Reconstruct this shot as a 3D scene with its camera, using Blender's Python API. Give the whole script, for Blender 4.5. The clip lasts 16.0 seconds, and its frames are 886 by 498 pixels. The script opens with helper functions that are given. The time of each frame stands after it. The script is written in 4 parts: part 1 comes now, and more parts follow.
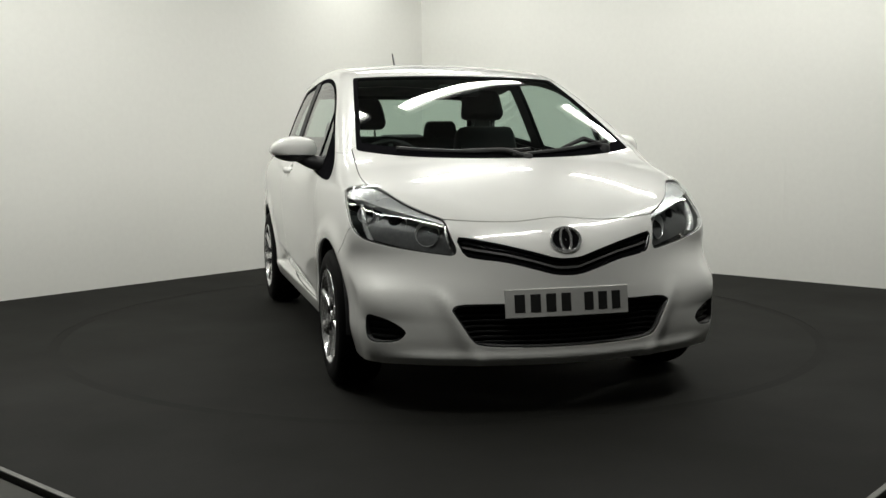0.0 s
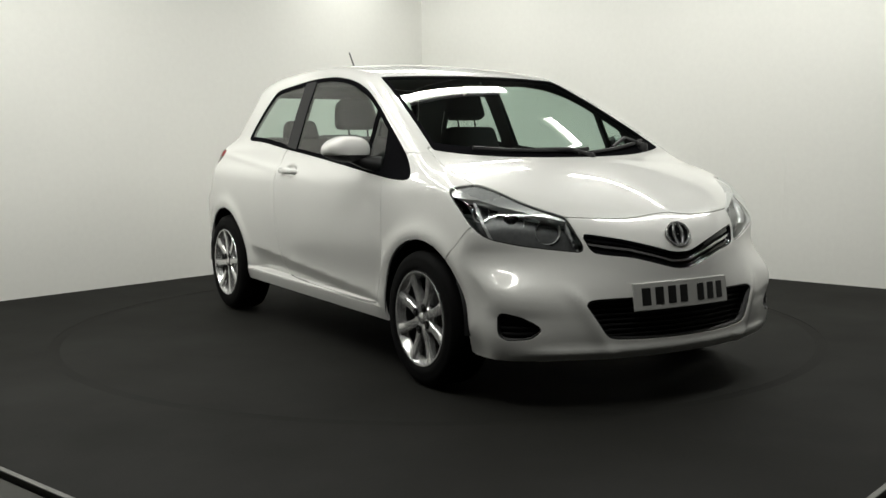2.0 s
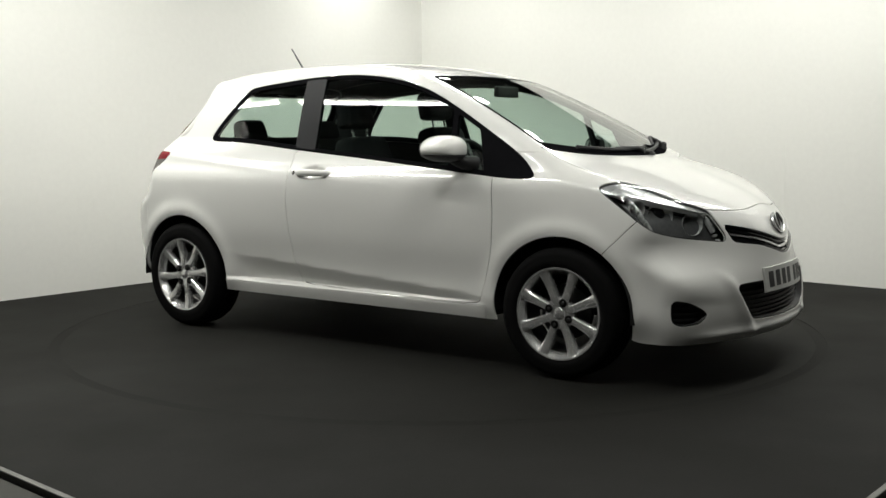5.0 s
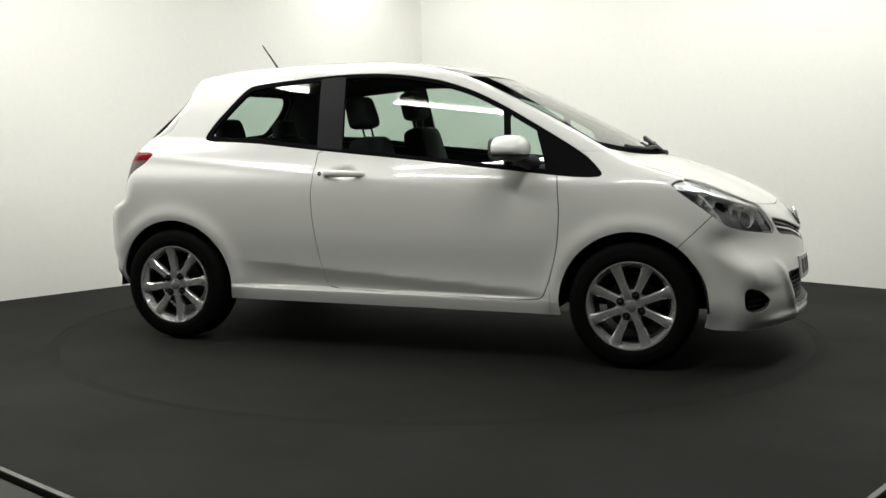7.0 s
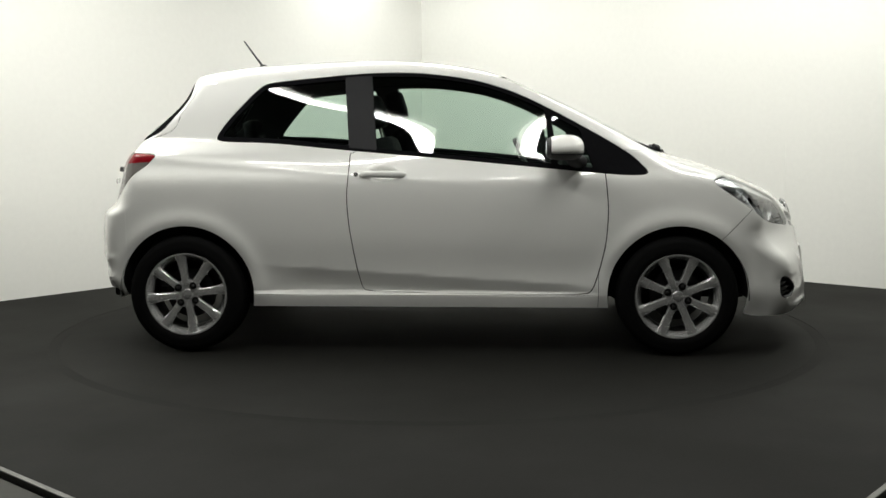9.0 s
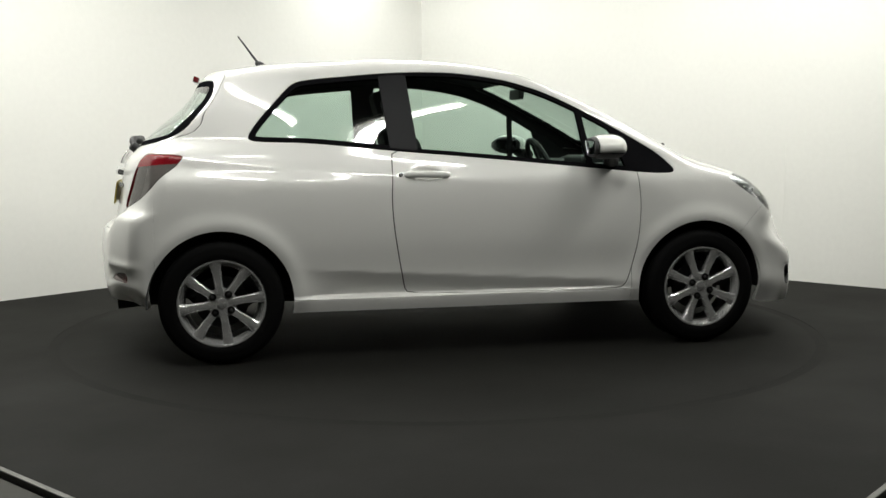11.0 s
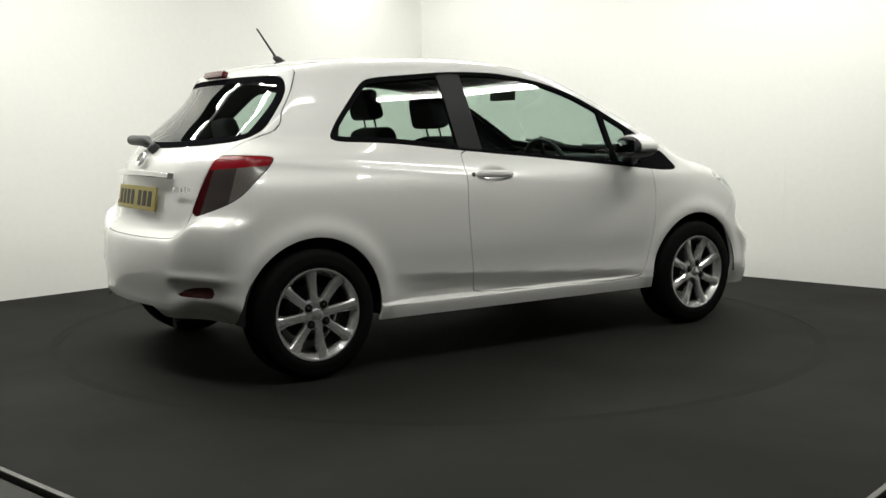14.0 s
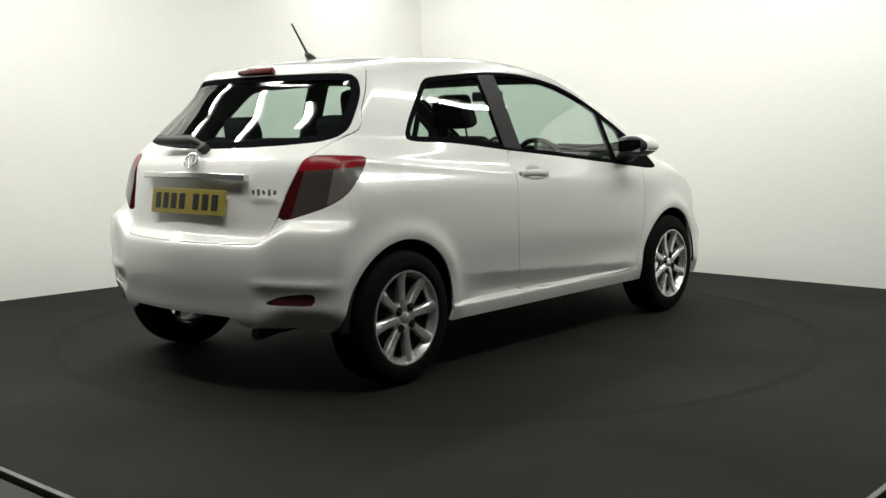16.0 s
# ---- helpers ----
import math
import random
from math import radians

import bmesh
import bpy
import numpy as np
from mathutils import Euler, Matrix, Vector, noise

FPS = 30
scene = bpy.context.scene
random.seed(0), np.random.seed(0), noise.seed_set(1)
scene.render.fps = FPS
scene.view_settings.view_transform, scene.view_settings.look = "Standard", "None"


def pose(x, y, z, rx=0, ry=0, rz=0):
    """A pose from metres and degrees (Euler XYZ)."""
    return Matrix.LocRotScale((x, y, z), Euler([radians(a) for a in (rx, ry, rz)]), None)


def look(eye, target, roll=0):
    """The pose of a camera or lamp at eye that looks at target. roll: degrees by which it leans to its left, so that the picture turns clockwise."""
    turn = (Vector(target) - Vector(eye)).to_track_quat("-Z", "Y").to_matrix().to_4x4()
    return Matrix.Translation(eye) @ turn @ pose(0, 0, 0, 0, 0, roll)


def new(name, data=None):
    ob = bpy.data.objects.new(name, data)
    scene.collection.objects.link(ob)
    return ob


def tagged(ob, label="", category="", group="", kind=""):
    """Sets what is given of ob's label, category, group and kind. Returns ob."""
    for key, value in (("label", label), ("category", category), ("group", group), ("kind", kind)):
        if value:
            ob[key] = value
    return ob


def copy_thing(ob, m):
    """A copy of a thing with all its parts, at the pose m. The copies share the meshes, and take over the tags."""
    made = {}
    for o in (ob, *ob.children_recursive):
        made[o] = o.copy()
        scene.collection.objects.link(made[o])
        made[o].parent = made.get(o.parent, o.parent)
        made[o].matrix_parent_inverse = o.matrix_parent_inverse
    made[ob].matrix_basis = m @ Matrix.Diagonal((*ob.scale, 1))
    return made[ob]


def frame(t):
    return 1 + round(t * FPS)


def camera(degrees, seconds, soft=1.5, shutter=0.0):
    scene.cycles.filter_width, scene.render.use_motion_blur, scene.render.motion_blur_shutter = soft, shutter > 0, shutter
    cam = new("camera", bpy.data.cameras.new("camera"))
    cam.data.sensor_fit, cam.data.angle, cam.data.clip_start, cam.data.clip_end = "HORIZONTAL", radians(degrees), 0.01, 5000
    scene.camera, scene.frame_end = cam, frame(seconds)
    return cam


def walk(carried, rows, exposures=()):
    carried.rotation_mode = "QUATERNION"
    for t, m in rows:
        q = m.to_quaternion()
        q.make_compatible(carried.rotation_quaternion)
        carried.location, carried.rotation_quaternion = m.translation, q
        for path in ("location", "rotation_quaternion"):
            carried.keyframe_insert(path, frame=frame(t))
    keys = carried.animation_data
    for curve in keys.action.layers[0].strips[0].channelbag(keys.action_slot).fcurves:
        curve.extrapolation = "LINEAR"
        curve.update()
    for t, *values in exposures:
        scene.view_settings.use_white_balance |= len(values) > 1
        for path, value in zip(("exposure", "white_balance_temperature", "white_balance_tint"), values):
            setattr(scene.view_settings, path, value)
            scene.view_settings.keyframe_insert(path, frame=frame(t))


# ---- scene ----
# ---- camera ----
cam = camera(46.19, 16.0, soft=1.5)
EYE = (0.0, 0.0, 1.098)
VIEW = look(EYE, (0.0, 10.0, 1.098 - 10 * math.tan(radians(6.248))), -0.307)
walk(cam, [(0.0, VIEW), (16.0, VIEW)],
     exposures=[(0.0, -0.44), (3.5, -0.29), (7.0, -0.06), (16.0, -0.04)])

# turntable: hub, radius, and the turn of the car at each time
HUB = (-0.030, 5.992)
CAR_OFF = (0.018, -0.007)
TURNS = [(0, -74.49), (1, -66.64), (2, -58.79), (3, -50.76), (4, -42.85), (5.2, -33.3), (6.5, -23.02), (7.5, -15.22), (8.5, -7.66),
         (9, -3.84), (10.2, 5.4), (11.5, 15.36), (12.5, 23.09), (13.5, 30.66), (14.5, 38.39), (15.5, 46.38), (16, 50.45)]

# ---- world and light ----
world = bpy.data.worlds.new("dim_hall")
scene.world = world
world.use_nodes = True
world.node_tree.nodes["Background"].inputs[0].default_value = (0.9, 1.0, 0.95, 1)
world.node_tree.nodes["Background"].inputs[1].default_value = 0.012

# the studio square: back corner, and its two sides running towards the camera
CORNER = Vector((-0.194, 10.160, 0))
RIGHT = Vector((0.7559, -0.6547, 0))    # along the wall that runs to the right
LEFT = Vector((-0.6547, -0.7559, 0))    # along the wall that runs to the left
LONG, WIDE = 5.98, 5.78                 # the dark floor, along the left and along the right wall
CEIL = 3.1
ROOM = Matrix.Translation(CORNER) @ Matrix(((LEFT.x, RIGHT.x, 0, 0), (LEFT.y, RIGHT.y, 0, 0), (0, 0, 1, 0), (0, 0, 0, 1)))


# ---- materials ----
def mat(name, color, rough=0.5, metal=0.0, noise_scale=40.0, vary=0.06, bump=0.0, coat=0.0, spec=0.5, rough_vary=0.1, second=3.0):
    """A surface with grain at two scales in colour, gloss and relief."""
    m = bpy.data.materials.new(name)
    m.use_nodes = True
    nt = m.node_tree
    b = nt.nodes["Principled BSDF"]
    b.inputs["Metallic"].default_value = metal
    b.inputs["Specular IOR Level"].default_value = spec
    b.inputs["Coat Weight"].default_value = coat
    b.inputs["Coat Roughness"].default_value = 0.03
    tc = nt.nodes.new("ShaderNodeTexCoord")
    n1 = nt.nodes.new("ShaderNodeTexNoise")
    n2 = nt.nodes.new("ShaderNodeTexNoise")
    n1.inputs["Scale"].default_value, n2.inputs["Scale"].default_value = noise_scale, second
    n1.inputs["Detail"].default_value = 6
    n2.inputs["Detail"].default_value = 4
    mix = nt.nodes.new("ShaderNodeMath")
    mix.operation = "ADD"
    for n, i in ((n1, 0), (n2, 1)):
        nt.links.new(tc.outputs["Object"], n.inputs["Vector"])
        nt.links.new(n.outputs["Fac"], mix.inputs[i])
    ramp = nt.nodes.new("ShaderNodeMapRange")
    ramp.inputs["From Min"].default_value, ramp.inputs["From Max"].default_value = 0.6, 1.4
    ramp.inputs["To Min"].default_value, ramp.inputs["To Max"].default_value = 1 - vary, 1 + vary
    nt.links.new(mix.outputs[0], ramp.inputs["Value"])
    col = nt.nodes.new("ShaderNodeVectorMath")
    col.operation = "SCALE"
    col.inputs[0].default_value = color
    nt.links.new(ramp.outputs[0], col.inputs["Scale"])
    nt.links.new(col.outputs[0], b.inputs["Base Color"])
    rr = nt.nodes.new("ShaderNodeMapRange")
    rr.inputs["From Min"].default_value, rr.inputs["From Max"].default_value = 0.0, 1.0
    rr.inputs["To Min"].default_value, rr.inputs["To Max"].default_value = rough * (1 - rough_vary), min(1, rough * (1 + rough_vary))
    nt.links.new(n2.outputs["Fac"], rr.inputs["Value"])
    nt.links.new(rr.outputs[0], b.inputs["Roughness"])
    if bump:
        bp = nt.nodes.new("ShaderNodeBump")
        bp.inputs["Strength"].default_value = bump
        bp.inputs["Distance"].default_value = 0.003
        nt.links.new(n1.outputs["Fac"], bp.inputs["Height"])
        nt.links.new(bp.outputs[0], b.inputs["Normal"])
    return m


def glass(name, tint, gloss_rough=0.005):
    """Thin automotive glass: tinted clear with a Fresnel gloss."""
    m = bpy.data.materials.new(name)
    m.use_nodes = True
    nt = m.node_tree
    nt.nodes.remove(nt.nodes["Principled BSDF"])
    tr = nt.nodes.new("ShaderNodeBsdfTransparent")
    gl = nt.nodes.new("ShaderNodeBsdfGlossy")
    lw = nt.nodes.new("ShaderNodeLayerWeight")
    lw.inputs["Blend"].default_value = 0.5
    pw = nt.nodes.new("ShaderNodeMath")
    pw.operation = "POWER"
    pw.inputs[1].default_value = 5.0
    fr = nt.nodes.new("ShaderNodeMath")
    fr.operation = "MULTIPLY_ADD"
    fr.inputs[1].default_value, fr.inputs[2].default_value = 0.90, 0.055
    nt.links.new(lw.outputs["Facing"], pw.inputs[0])
    nt.links.new(pw.outputs[0], fr.inputs[0])
    mx = nt.nodes.new("ShaderNodeMixShader")
    tr.inputs["Color"].default_value = (*tint, 1)
    gl.inputs["Roughness"].default_value = gloss_rough
    gl.inputs["Color"].default_value = (1, 1, 1, 1)
    nt.links.new(fr.outputs[0], mx.inputs[0])
    nt.links.new(tr.outputs[0], mx.inputs[1])
    nt.links.new(gl.outputs[0], mx.inputs[2])
    nt.links.new(mx.outputs[0], nt.nodes["Material Output"].inputs["Surface"])
    return m


def glow(name, color, strength):
    m = bpy.data.materials.new(name)
    m.use_nodes = True
    b = m.node_tree.nodes["Principled BSDF"]
    b.inputs["Base Color"].default_value = (*color, 1)
    b.inputs["Emission Color"].default_value = (*color, 1)
    b.inputs["Emission Strength"].default_value = strength
    return m


PAINT = mat("white_car_paint", (0.80, 0.80, 0.775), 0.32, coat=1.0, noise_scale=260, vary=0.010, rough_vary=0.05, second=1.5)
BLACK = mat("black_gloss_trim", (0.008, 0.008, 0.009), 0.05, spec=0.4, vary=0.15, noise_scale=120)
FRIT = mat("matt_black_border", (0.007, 0.007, 0.008), 0.9, vary=0.15, spec=0.0)
PILLAR = mat("satin_black_pillar", (0.016, 0.016, 0.018), 0.4, vary=0.1, spec=0.10, noise_scale=200)
MIRROR = mat("dim_mirror_glass", (0.30, 0.31, 0.32), 0.05, metal=1.0, vary=0.03)
PLASTIC = mat("black_grained_plastic", (0.010, 0.010, 0.011), 0.55, vary=0.2, noise_scale=400, bump=0.15)
SEAL = mat("dark_rubber_seal", (0.03, 0.03, 0.03), 0.8, vary=0.2)
TRIM = mat("charcoal_cabin_trim", (0.022, 0.022, 0.024), 0.75, vary=0.2, noise_scale=300, bump=0.1)
FABRIC = mat("charcoal_seat_fabric", (0.009, 0.009, 0.0105), 0.95, vary=0.3, noise_scale=500, bump=0.4)
CHROME = mat("chrome", (0.82, 0.82, 0.82), 0.2, metal=0.85, vary=0.03)
ALLOY = mat("silver_alloy", (0.72, 0.72, 0.72), 0.25, metal=0.75, vary=0.06, noise_scale=90)
DARKMETAL = mat("dark_brake_metal", (0.022, 0.022, 0.022), 0.5, metal=0.6, vary=0.3)
RUBBER = mat("black_tyre_rubber", (0.0035, 0.0035, 0.0036), 0.75, spec=0.08, vary=0.3, noise_scale=150, bump=0.2)
LENS = glass("clear_lamp_lens", (0.93, 0.95, 0.95))
GREEN = glass("green_tinted_window", (0.74, 0.84, 0.79))
RED = mat("red_lamp_plastic", (0.19, 0.006, 0.011), 0.22, vary=0.12, spec=0.15, noise_scale=160)
INNERRED = mat("deep_red_lens", (0.045, 0.006, 0.007), 0.3, vary=0.15, spec=0.0, noise_scale=160)
CLEARLENS = mat("pale_lamp_lens", (0.115, 0.106, 0.10), 0.15, vary=0.12, spec=0.3, noise_scale=90)
SMOKE = mat("smoked_lamp_lens", (0.048, 0.040, 0.037), 0.15, vary=0.18, spec=0.3, noise_scale=120)
DIMRED = mat("dark_red_reflector", (0.10, 0.008, 0.010), 0.2, vary=0.2, coat=0.6)
REFLECTOR = mat("silvered_lamp_bowl", (0.72, 0.72, 0.72), 0.28, metal=0.55, vary=0.15, noise_scale=60)
BEZEL = mat("smoked_lamp_bezel", (0.13, 0.13, 0.132), 0.34, metal=0.15, vary=0.3, noise_scale=60)
PLATE_W = mat("white_reflective_plate", (0.55, 0.55, 0.53), 0.4, vary=0.05)
PLATE_Y = mat("yellow_reflective_plate", (0.32, 0.26, 0.045), 0.4, vary=0.06)
INK = mat("black_plate_ink", (0.015, 0.015, 0.015), 0.5)
WALL = mat("white_painted_wall", (0.80, 0.80, 0.765), 0.75, vary=0.025, noise_scale=25, bump=0.03, second=0.8)
FLOOR = mat("dark_studio_floor", (0.0085, 0.0085, 0.0072), 0.75, vary=0.12, noise_scale=60, bump=0.12, rough_vary=0.2, second=1.3, spec=0.12)
DISC = mat("dark_turntable_deck", (0.0084, 0.0084, 0.0071), 0.75, vary=0.12, noise_scale=60, bump=0.12, rough_vary=0.2, second=1.1, spec=0.12)
RIM = mat("worn_turntable_rim", (0.0084, 0.0084, 0.0071), 0.75, vary=0.18, noise_scale=9, bump=0.12, second=1.7, spec=0.1)
CONCRETE = mat("grey_concrete_floor", (0.07, 0.07, 0.064), 0.8, spec=0.2, vary=0.15, noise_scale=30, bump=0.2)
STEEL = mat("brushed_metal_edging", (0.14, 0.14, 0.13), 0.5, metal=0.5, vary=0.12)
CEILING = mat("matt_dark_ceiling", (0.05, 0.05, 0.048), 0.9, vary=0.1)
DARKWALL = mat("dark_hall_wall", (0.07, 0.07, 0.066), 0.85, vary=0.1, noise_scale=20)
HOUSING = mat("white_enamel_housing", (0.7, 0.7, 0.68), 0.4)
TUBE = glow("fluorescent_tube_glow", (1.0, 1.0, 0.93), 6.0)


# ---- mesh helpers ----
def part(name, bm, material, parent=None, label="", smooth=True):
    me = bpy.data.meshes.new(name)
    bm.to_mesh(me)
    bm.free()
    me.materials.append(material)
    if smooth:
        for p in me.polygons:
            p.use_smooth = True
        me.set_sharp_from_angle(angle=radians(38))
    ob = new(name, me)
    ob.parent = parent
    return tagged(ob, label)


def box(bm, cx, cy, cz, sx, sy, sz, bevel=0.0, m=None):
    r = bmesh.ops.create_cube(bm, size=1.0)
    vs = r["verts"]
    bmesh.ops.scale(bm, vec=(sx, sy, sz), verts=vs)
    if bevel:
        es = list({e for v in vs for e in v.link_edges})
        q = bmesh.ops.bevel(bm, geom=es, offset=bevel, segments=3, affect="EDGES", profile=0.6)
        vs = list({v for f in q["faces"] for v in f.verts} | {v for v in vs if v.is_valid})
    t = Matrix.Translation((cx, cy, cz))
    bmesh.ops.transform(bm, matrix=(m @ t) if m else t, verts=vs)
    return vs


def revolve(bm, profile, steps, axis="y", closed=False):
    """Turn a profile of (radius, along) about the axis."""
    rings = []
    for i in range(steps):
        a = 2 * math.pi * i / steps
        rings.append([bm.verts.new((r * math.cos(a), h, r * math.sin(a)) if axis == "y" else (r * math.cos(a), r * math.sin(a), h)) for r, h in profile])
    n = len(profile)
    for i in range(steps):
        A, B = rings[i], rings[(i + 1) % steps]
        for j in range(n if closed else n - 1):
            bm.faces.new((A[j], A[(j + 1) % n], B[(j + 1) % n], B[j]))
    bmesh.ops.recalc_face_normals(bm, faces=bm.faces)


def tube_path(bm, pts, radius, sides=8):
    """A round bar along points."""
    pts = [Vector(p) for p in pts]
    rings = []
    for i, p in enumerate(pts):
        d = (pts[min(i + 1, len(pts) - 1)] - pts[max(i - 1, 0)]).normalized()
        a = d.orthogonal().normalized() if i == 0 else (rings_a - d * rings_a.dot(d)).normalized()
        rings_a = a
        b = d.cross(a)
        r = radius[i] if isinstance(radius, (list, tuple)) else radius
        rings.append([bm.verts.new(p + (a * math.cos(2 * math.pi * k / sides) + b * math.sin(2 * math.pi * k / sides)) * r) for k in range(sides)])
    for A, B in zip(rings, rings[1:]):
        for k in range(sides):
            bm.faces.new((A[k], A[(k + 1) % sides], B[(k + 1) % sides], B[k]))
    bm.faces.new(rings[0][::-1])
    bm.faces.new(rings[-1])
    bmesh.ops.recalc_face_normals(bm, faces=bm.faces)


def slab(name, poly, z0, z1, material, kind="structure", label="", category="", parent=None):
    """A level slab over a plan polygon."""
    bm = bmesh.new()
    lo = [bm.verts.new((x, y, z0)) for x, y in poly]
    hi = [bm.verts.new((x, y, z1)) for x, y in poly]
    bm.faces.new(lo[::-1])
    bm.faces.new(hi)
    for i in range(len(poly)):
        j = (i + 1) % len(poly)
        bm.faces.new((lo[i], lo[j], hi[j], hi[i]))
    bmesh.ops.recalc_face_normals(bm, faces=bm.faces)
    return tagged(part(name, bm, material, parent, smooth=False), label, category, "", kind)


# ---- the studio ----
BACK = 13.0


def studio():
    # dark square floor, with the round opening for the turntable
    bm = bmesh.new()
    inner, outer = [], []
    hub = ROOM.inverted() @ Vector((*HUB, 0))
    n = 128
    for i in range(n):
        a = 2 * math.pi * i / n
        d = Vector((math.cos(a), math.sin(a), 0))
        inner.append(bm.verts.new(hub + d * 2.138))
        k = min(((LONG - hub.x) if d.x > 0 else -hub.x) / d.x if abs(d.x) > 1e-6 else 99, ((WIDE - hub.y) if d.y > 0 else -hub.y) / d.y if abs(d.y) > 1e-6 else 99)
        outer.append(bm.verts.new(hub + d * k))
    under = [bm.verts.new(v.co - Vector((0, 0, 0.04))) for v in inner]
    for i in range(n):
        j = (i + 1) % n
        bm.faces.new((inner[i], outer[i], outer[j], inner[j]))
        bm.faces.new((inner[j], under[j], under[i], inner[i]))
    for cx, cy in ((0, 0), (LONG, 0), (LONG, WIDE), (0, WIDE)):
        c = bm.verts.new((cx, cy, 0))
        near = sorted(outer, key=lambda v: (v.co - c.co).length)[:2]
        bm.faces.new((c, near[0], near[1]))
    bmesh.ops.recalc_face_normals(bm, faces=bm.faces)
    for f in bm.faces:
        if f.normal.z < -0.5:
            f.normal_flip()
    fl = part("floor", bm, FLOOR, smooth=False)
    fl.matrix_world = ROOM
    tagged(fl, "matt charcoal studio floor with faint scuffs", "floor", "", "structure")
    g = slab("ground", [(-3.2, -3.2), (BACK, -3.2), (BACK, BACK), (-3.2, BACK)], -0.20, -0.045, CONCRETE, label="bare grey concrete floor under the hall", category="floor")
    g.matrix_world = ROOM
    # concrete apron round the open sides, a step below the dark floor
    for i, poly in enumerate(([(LONG + 0.040, 0.0), (BACK, 0.0), (BACK, BACK), (LONG + 0.040, BACK)], [(0.0, WIDE + 0.040), (LONG + 0.036, WIDE + 0.040), (LONG + 0.036, BACK), (0.0, BACK)])):
        p = slab("pavement_%d" % (i + 1), poly, -0.04, -0.004, CONCRETE, label="plain grey concrete apron beside the studio floor", category="floor")
        p.matrix_world = ROOM
    # metal edging on the two open sides
    for i, along in enumerate((True, False)):
        bm = bmesh.new()
        if along:
            box(bm, LONG + 0.0125, WIDE / 2 + 0.0125, -0.012, 0.023, WIDE + 0.025, 0.05, 0.004)
        else:
            box(bm, LONG / 2 - 0.001, WIDE + 0.0125, -0.012, LONG - 0.002, 0.023, 0.05, 0.004)
        t = part("trim_%d" % (i + 1), bm, STEEL)
        t.matrix_world = ROOM
        tagged(t, "bright metal nosing along the floor edge", "floor trim", "", "structure")
    bm = bmesh.new()
    box(bm, 0.0005, 3.64, 0.77, 0.003, 0.006, 0.68, 0.001)
    t = part("trim_3", bm, WALL)
    t.matrix_world = ROOM
    tagged(t, "slim white cable cover on the wall", "wall trim", "", "structure")
    # the two white partitions of the corner, open above, and the dark hall round them
    T, top, out = 0.12, 2.46, -3.0
    for name, poly in (("wall_left", [(-T, -T), (7.2, -T), (7.2, 0.0), (0.0, 0.0)]), ("wall_right", [(-T, -T), (0.0, 0.0), (0.0, 7.2), (-T, 7.2)])):
        w = slab(name, poly, -0.045, top, WALL, label="smooth white painted studio partition wall", category="wall")
        w.matrix_world = ROOM
    for name, poly in (("wall_far_left", [(out, out - T), (BACK, out - T), (BACK, out), (out, out)]), ("wall_far_right", [(out - T, out - T), (out, out - T), (out, BACK), (out - T, BACK)]),
                       ("wall_near_left", [(out - T, BACK), (BACK, BACK), (BACK, BACK + T), (out - T, BACK + T)]), ("wall_near_right", [(BACK, out - T), (BACK + T, out - T), (BACK + T, BACK + T), (BACK, BACK + T)])):
        w = slab(name, poly, -0.20, CEIL, DARKWALL, label="dark painted wall of the unlit hall", category="wall")
        w.matrix_world = ROOM
    c = slab("ceiling", [(out - T, out - T), (BACK + T, out - T), (BACK + T, BACK + T), (out - T, BACK + T)], CEIL, CEIL + 0.1, CEILING, label="plain matt dark ceiling", category="ceiling")
    c.matrix_world = ROOM


def ceiling_light():
    """A twin-tube batten: housing, two tubes, end caps."""
    thing = new("ceiling_light")
    L = 1.68
    bm = bmesh.new()
    box(bm, 0, 0, -0.03, L, 0.15, 0.06, 0.008)
    part("housing", bm, HOUSING, thing)
    for s in (-1, 1):
        bm = bmesh.new()
        tube_path(bm, [(-L / 2 + 0.03, s * 0.045, -0.085), (L / 2 - 0.03, s * 0.045, -0.085)], 0.018, 10)
        part("tube", bm, TUBE, thing, "glowing white fluorescent tube")
    for s in (-1, 1):
        bm = bmesh.new()
        box(bm, s * (L / 2 - 0.015), 0, -0.085, 0.03, 0.15, 0.05, 0.006)
        part("end_cap", bm, HOUSING, thing)
    return tagged(thing, "white twin-tube fluorescent batten on the ceiling", "ceiling light", "ceiling battens")


# battens: distance along the left wall and along the right wall of the middle, and whether they run along the right wall
BATTENS = [(5.5, -0.5, True), (5.5, 1.35, True), (5.5, 3.65, True), (4.85, 5.05, False), (2.45, 5.2, False), (0.7, 5.2, False),
           # the last batten is unseen, added only to brighten the left wall and car side
           (1.88, 2.33, False), (3.8, 2.15, False), (1.03, 3.72, True), (1.03, 0.9, True), (4.6, -0.4, False), (4.25, 1.2, False)]


def lights():
    first = None
    for v, u, along in BATTENS:
        m = ROOM @ pose(v, u, CEIL, 0, 0, 90 if along else 0)
        if first is None:
            first = ceiling_light()
            first.matrix_basis = m
        else:
            copy_thing(first, m)
        la = bpy.data.lights.new("batten_light", "AREA")
        la.shape, la.size, la.size_y, la.energy, la.color = "RECTANGLE", 1.62, 0.10, 28, (1.0, 1.0, 0.935)
        lo = new("batten_light", la)
        lo.matrix_world = ROOM @ pose(v, u, CEIL - 0.115, 0, 0, 90 if along else 0)


studio()
lights()


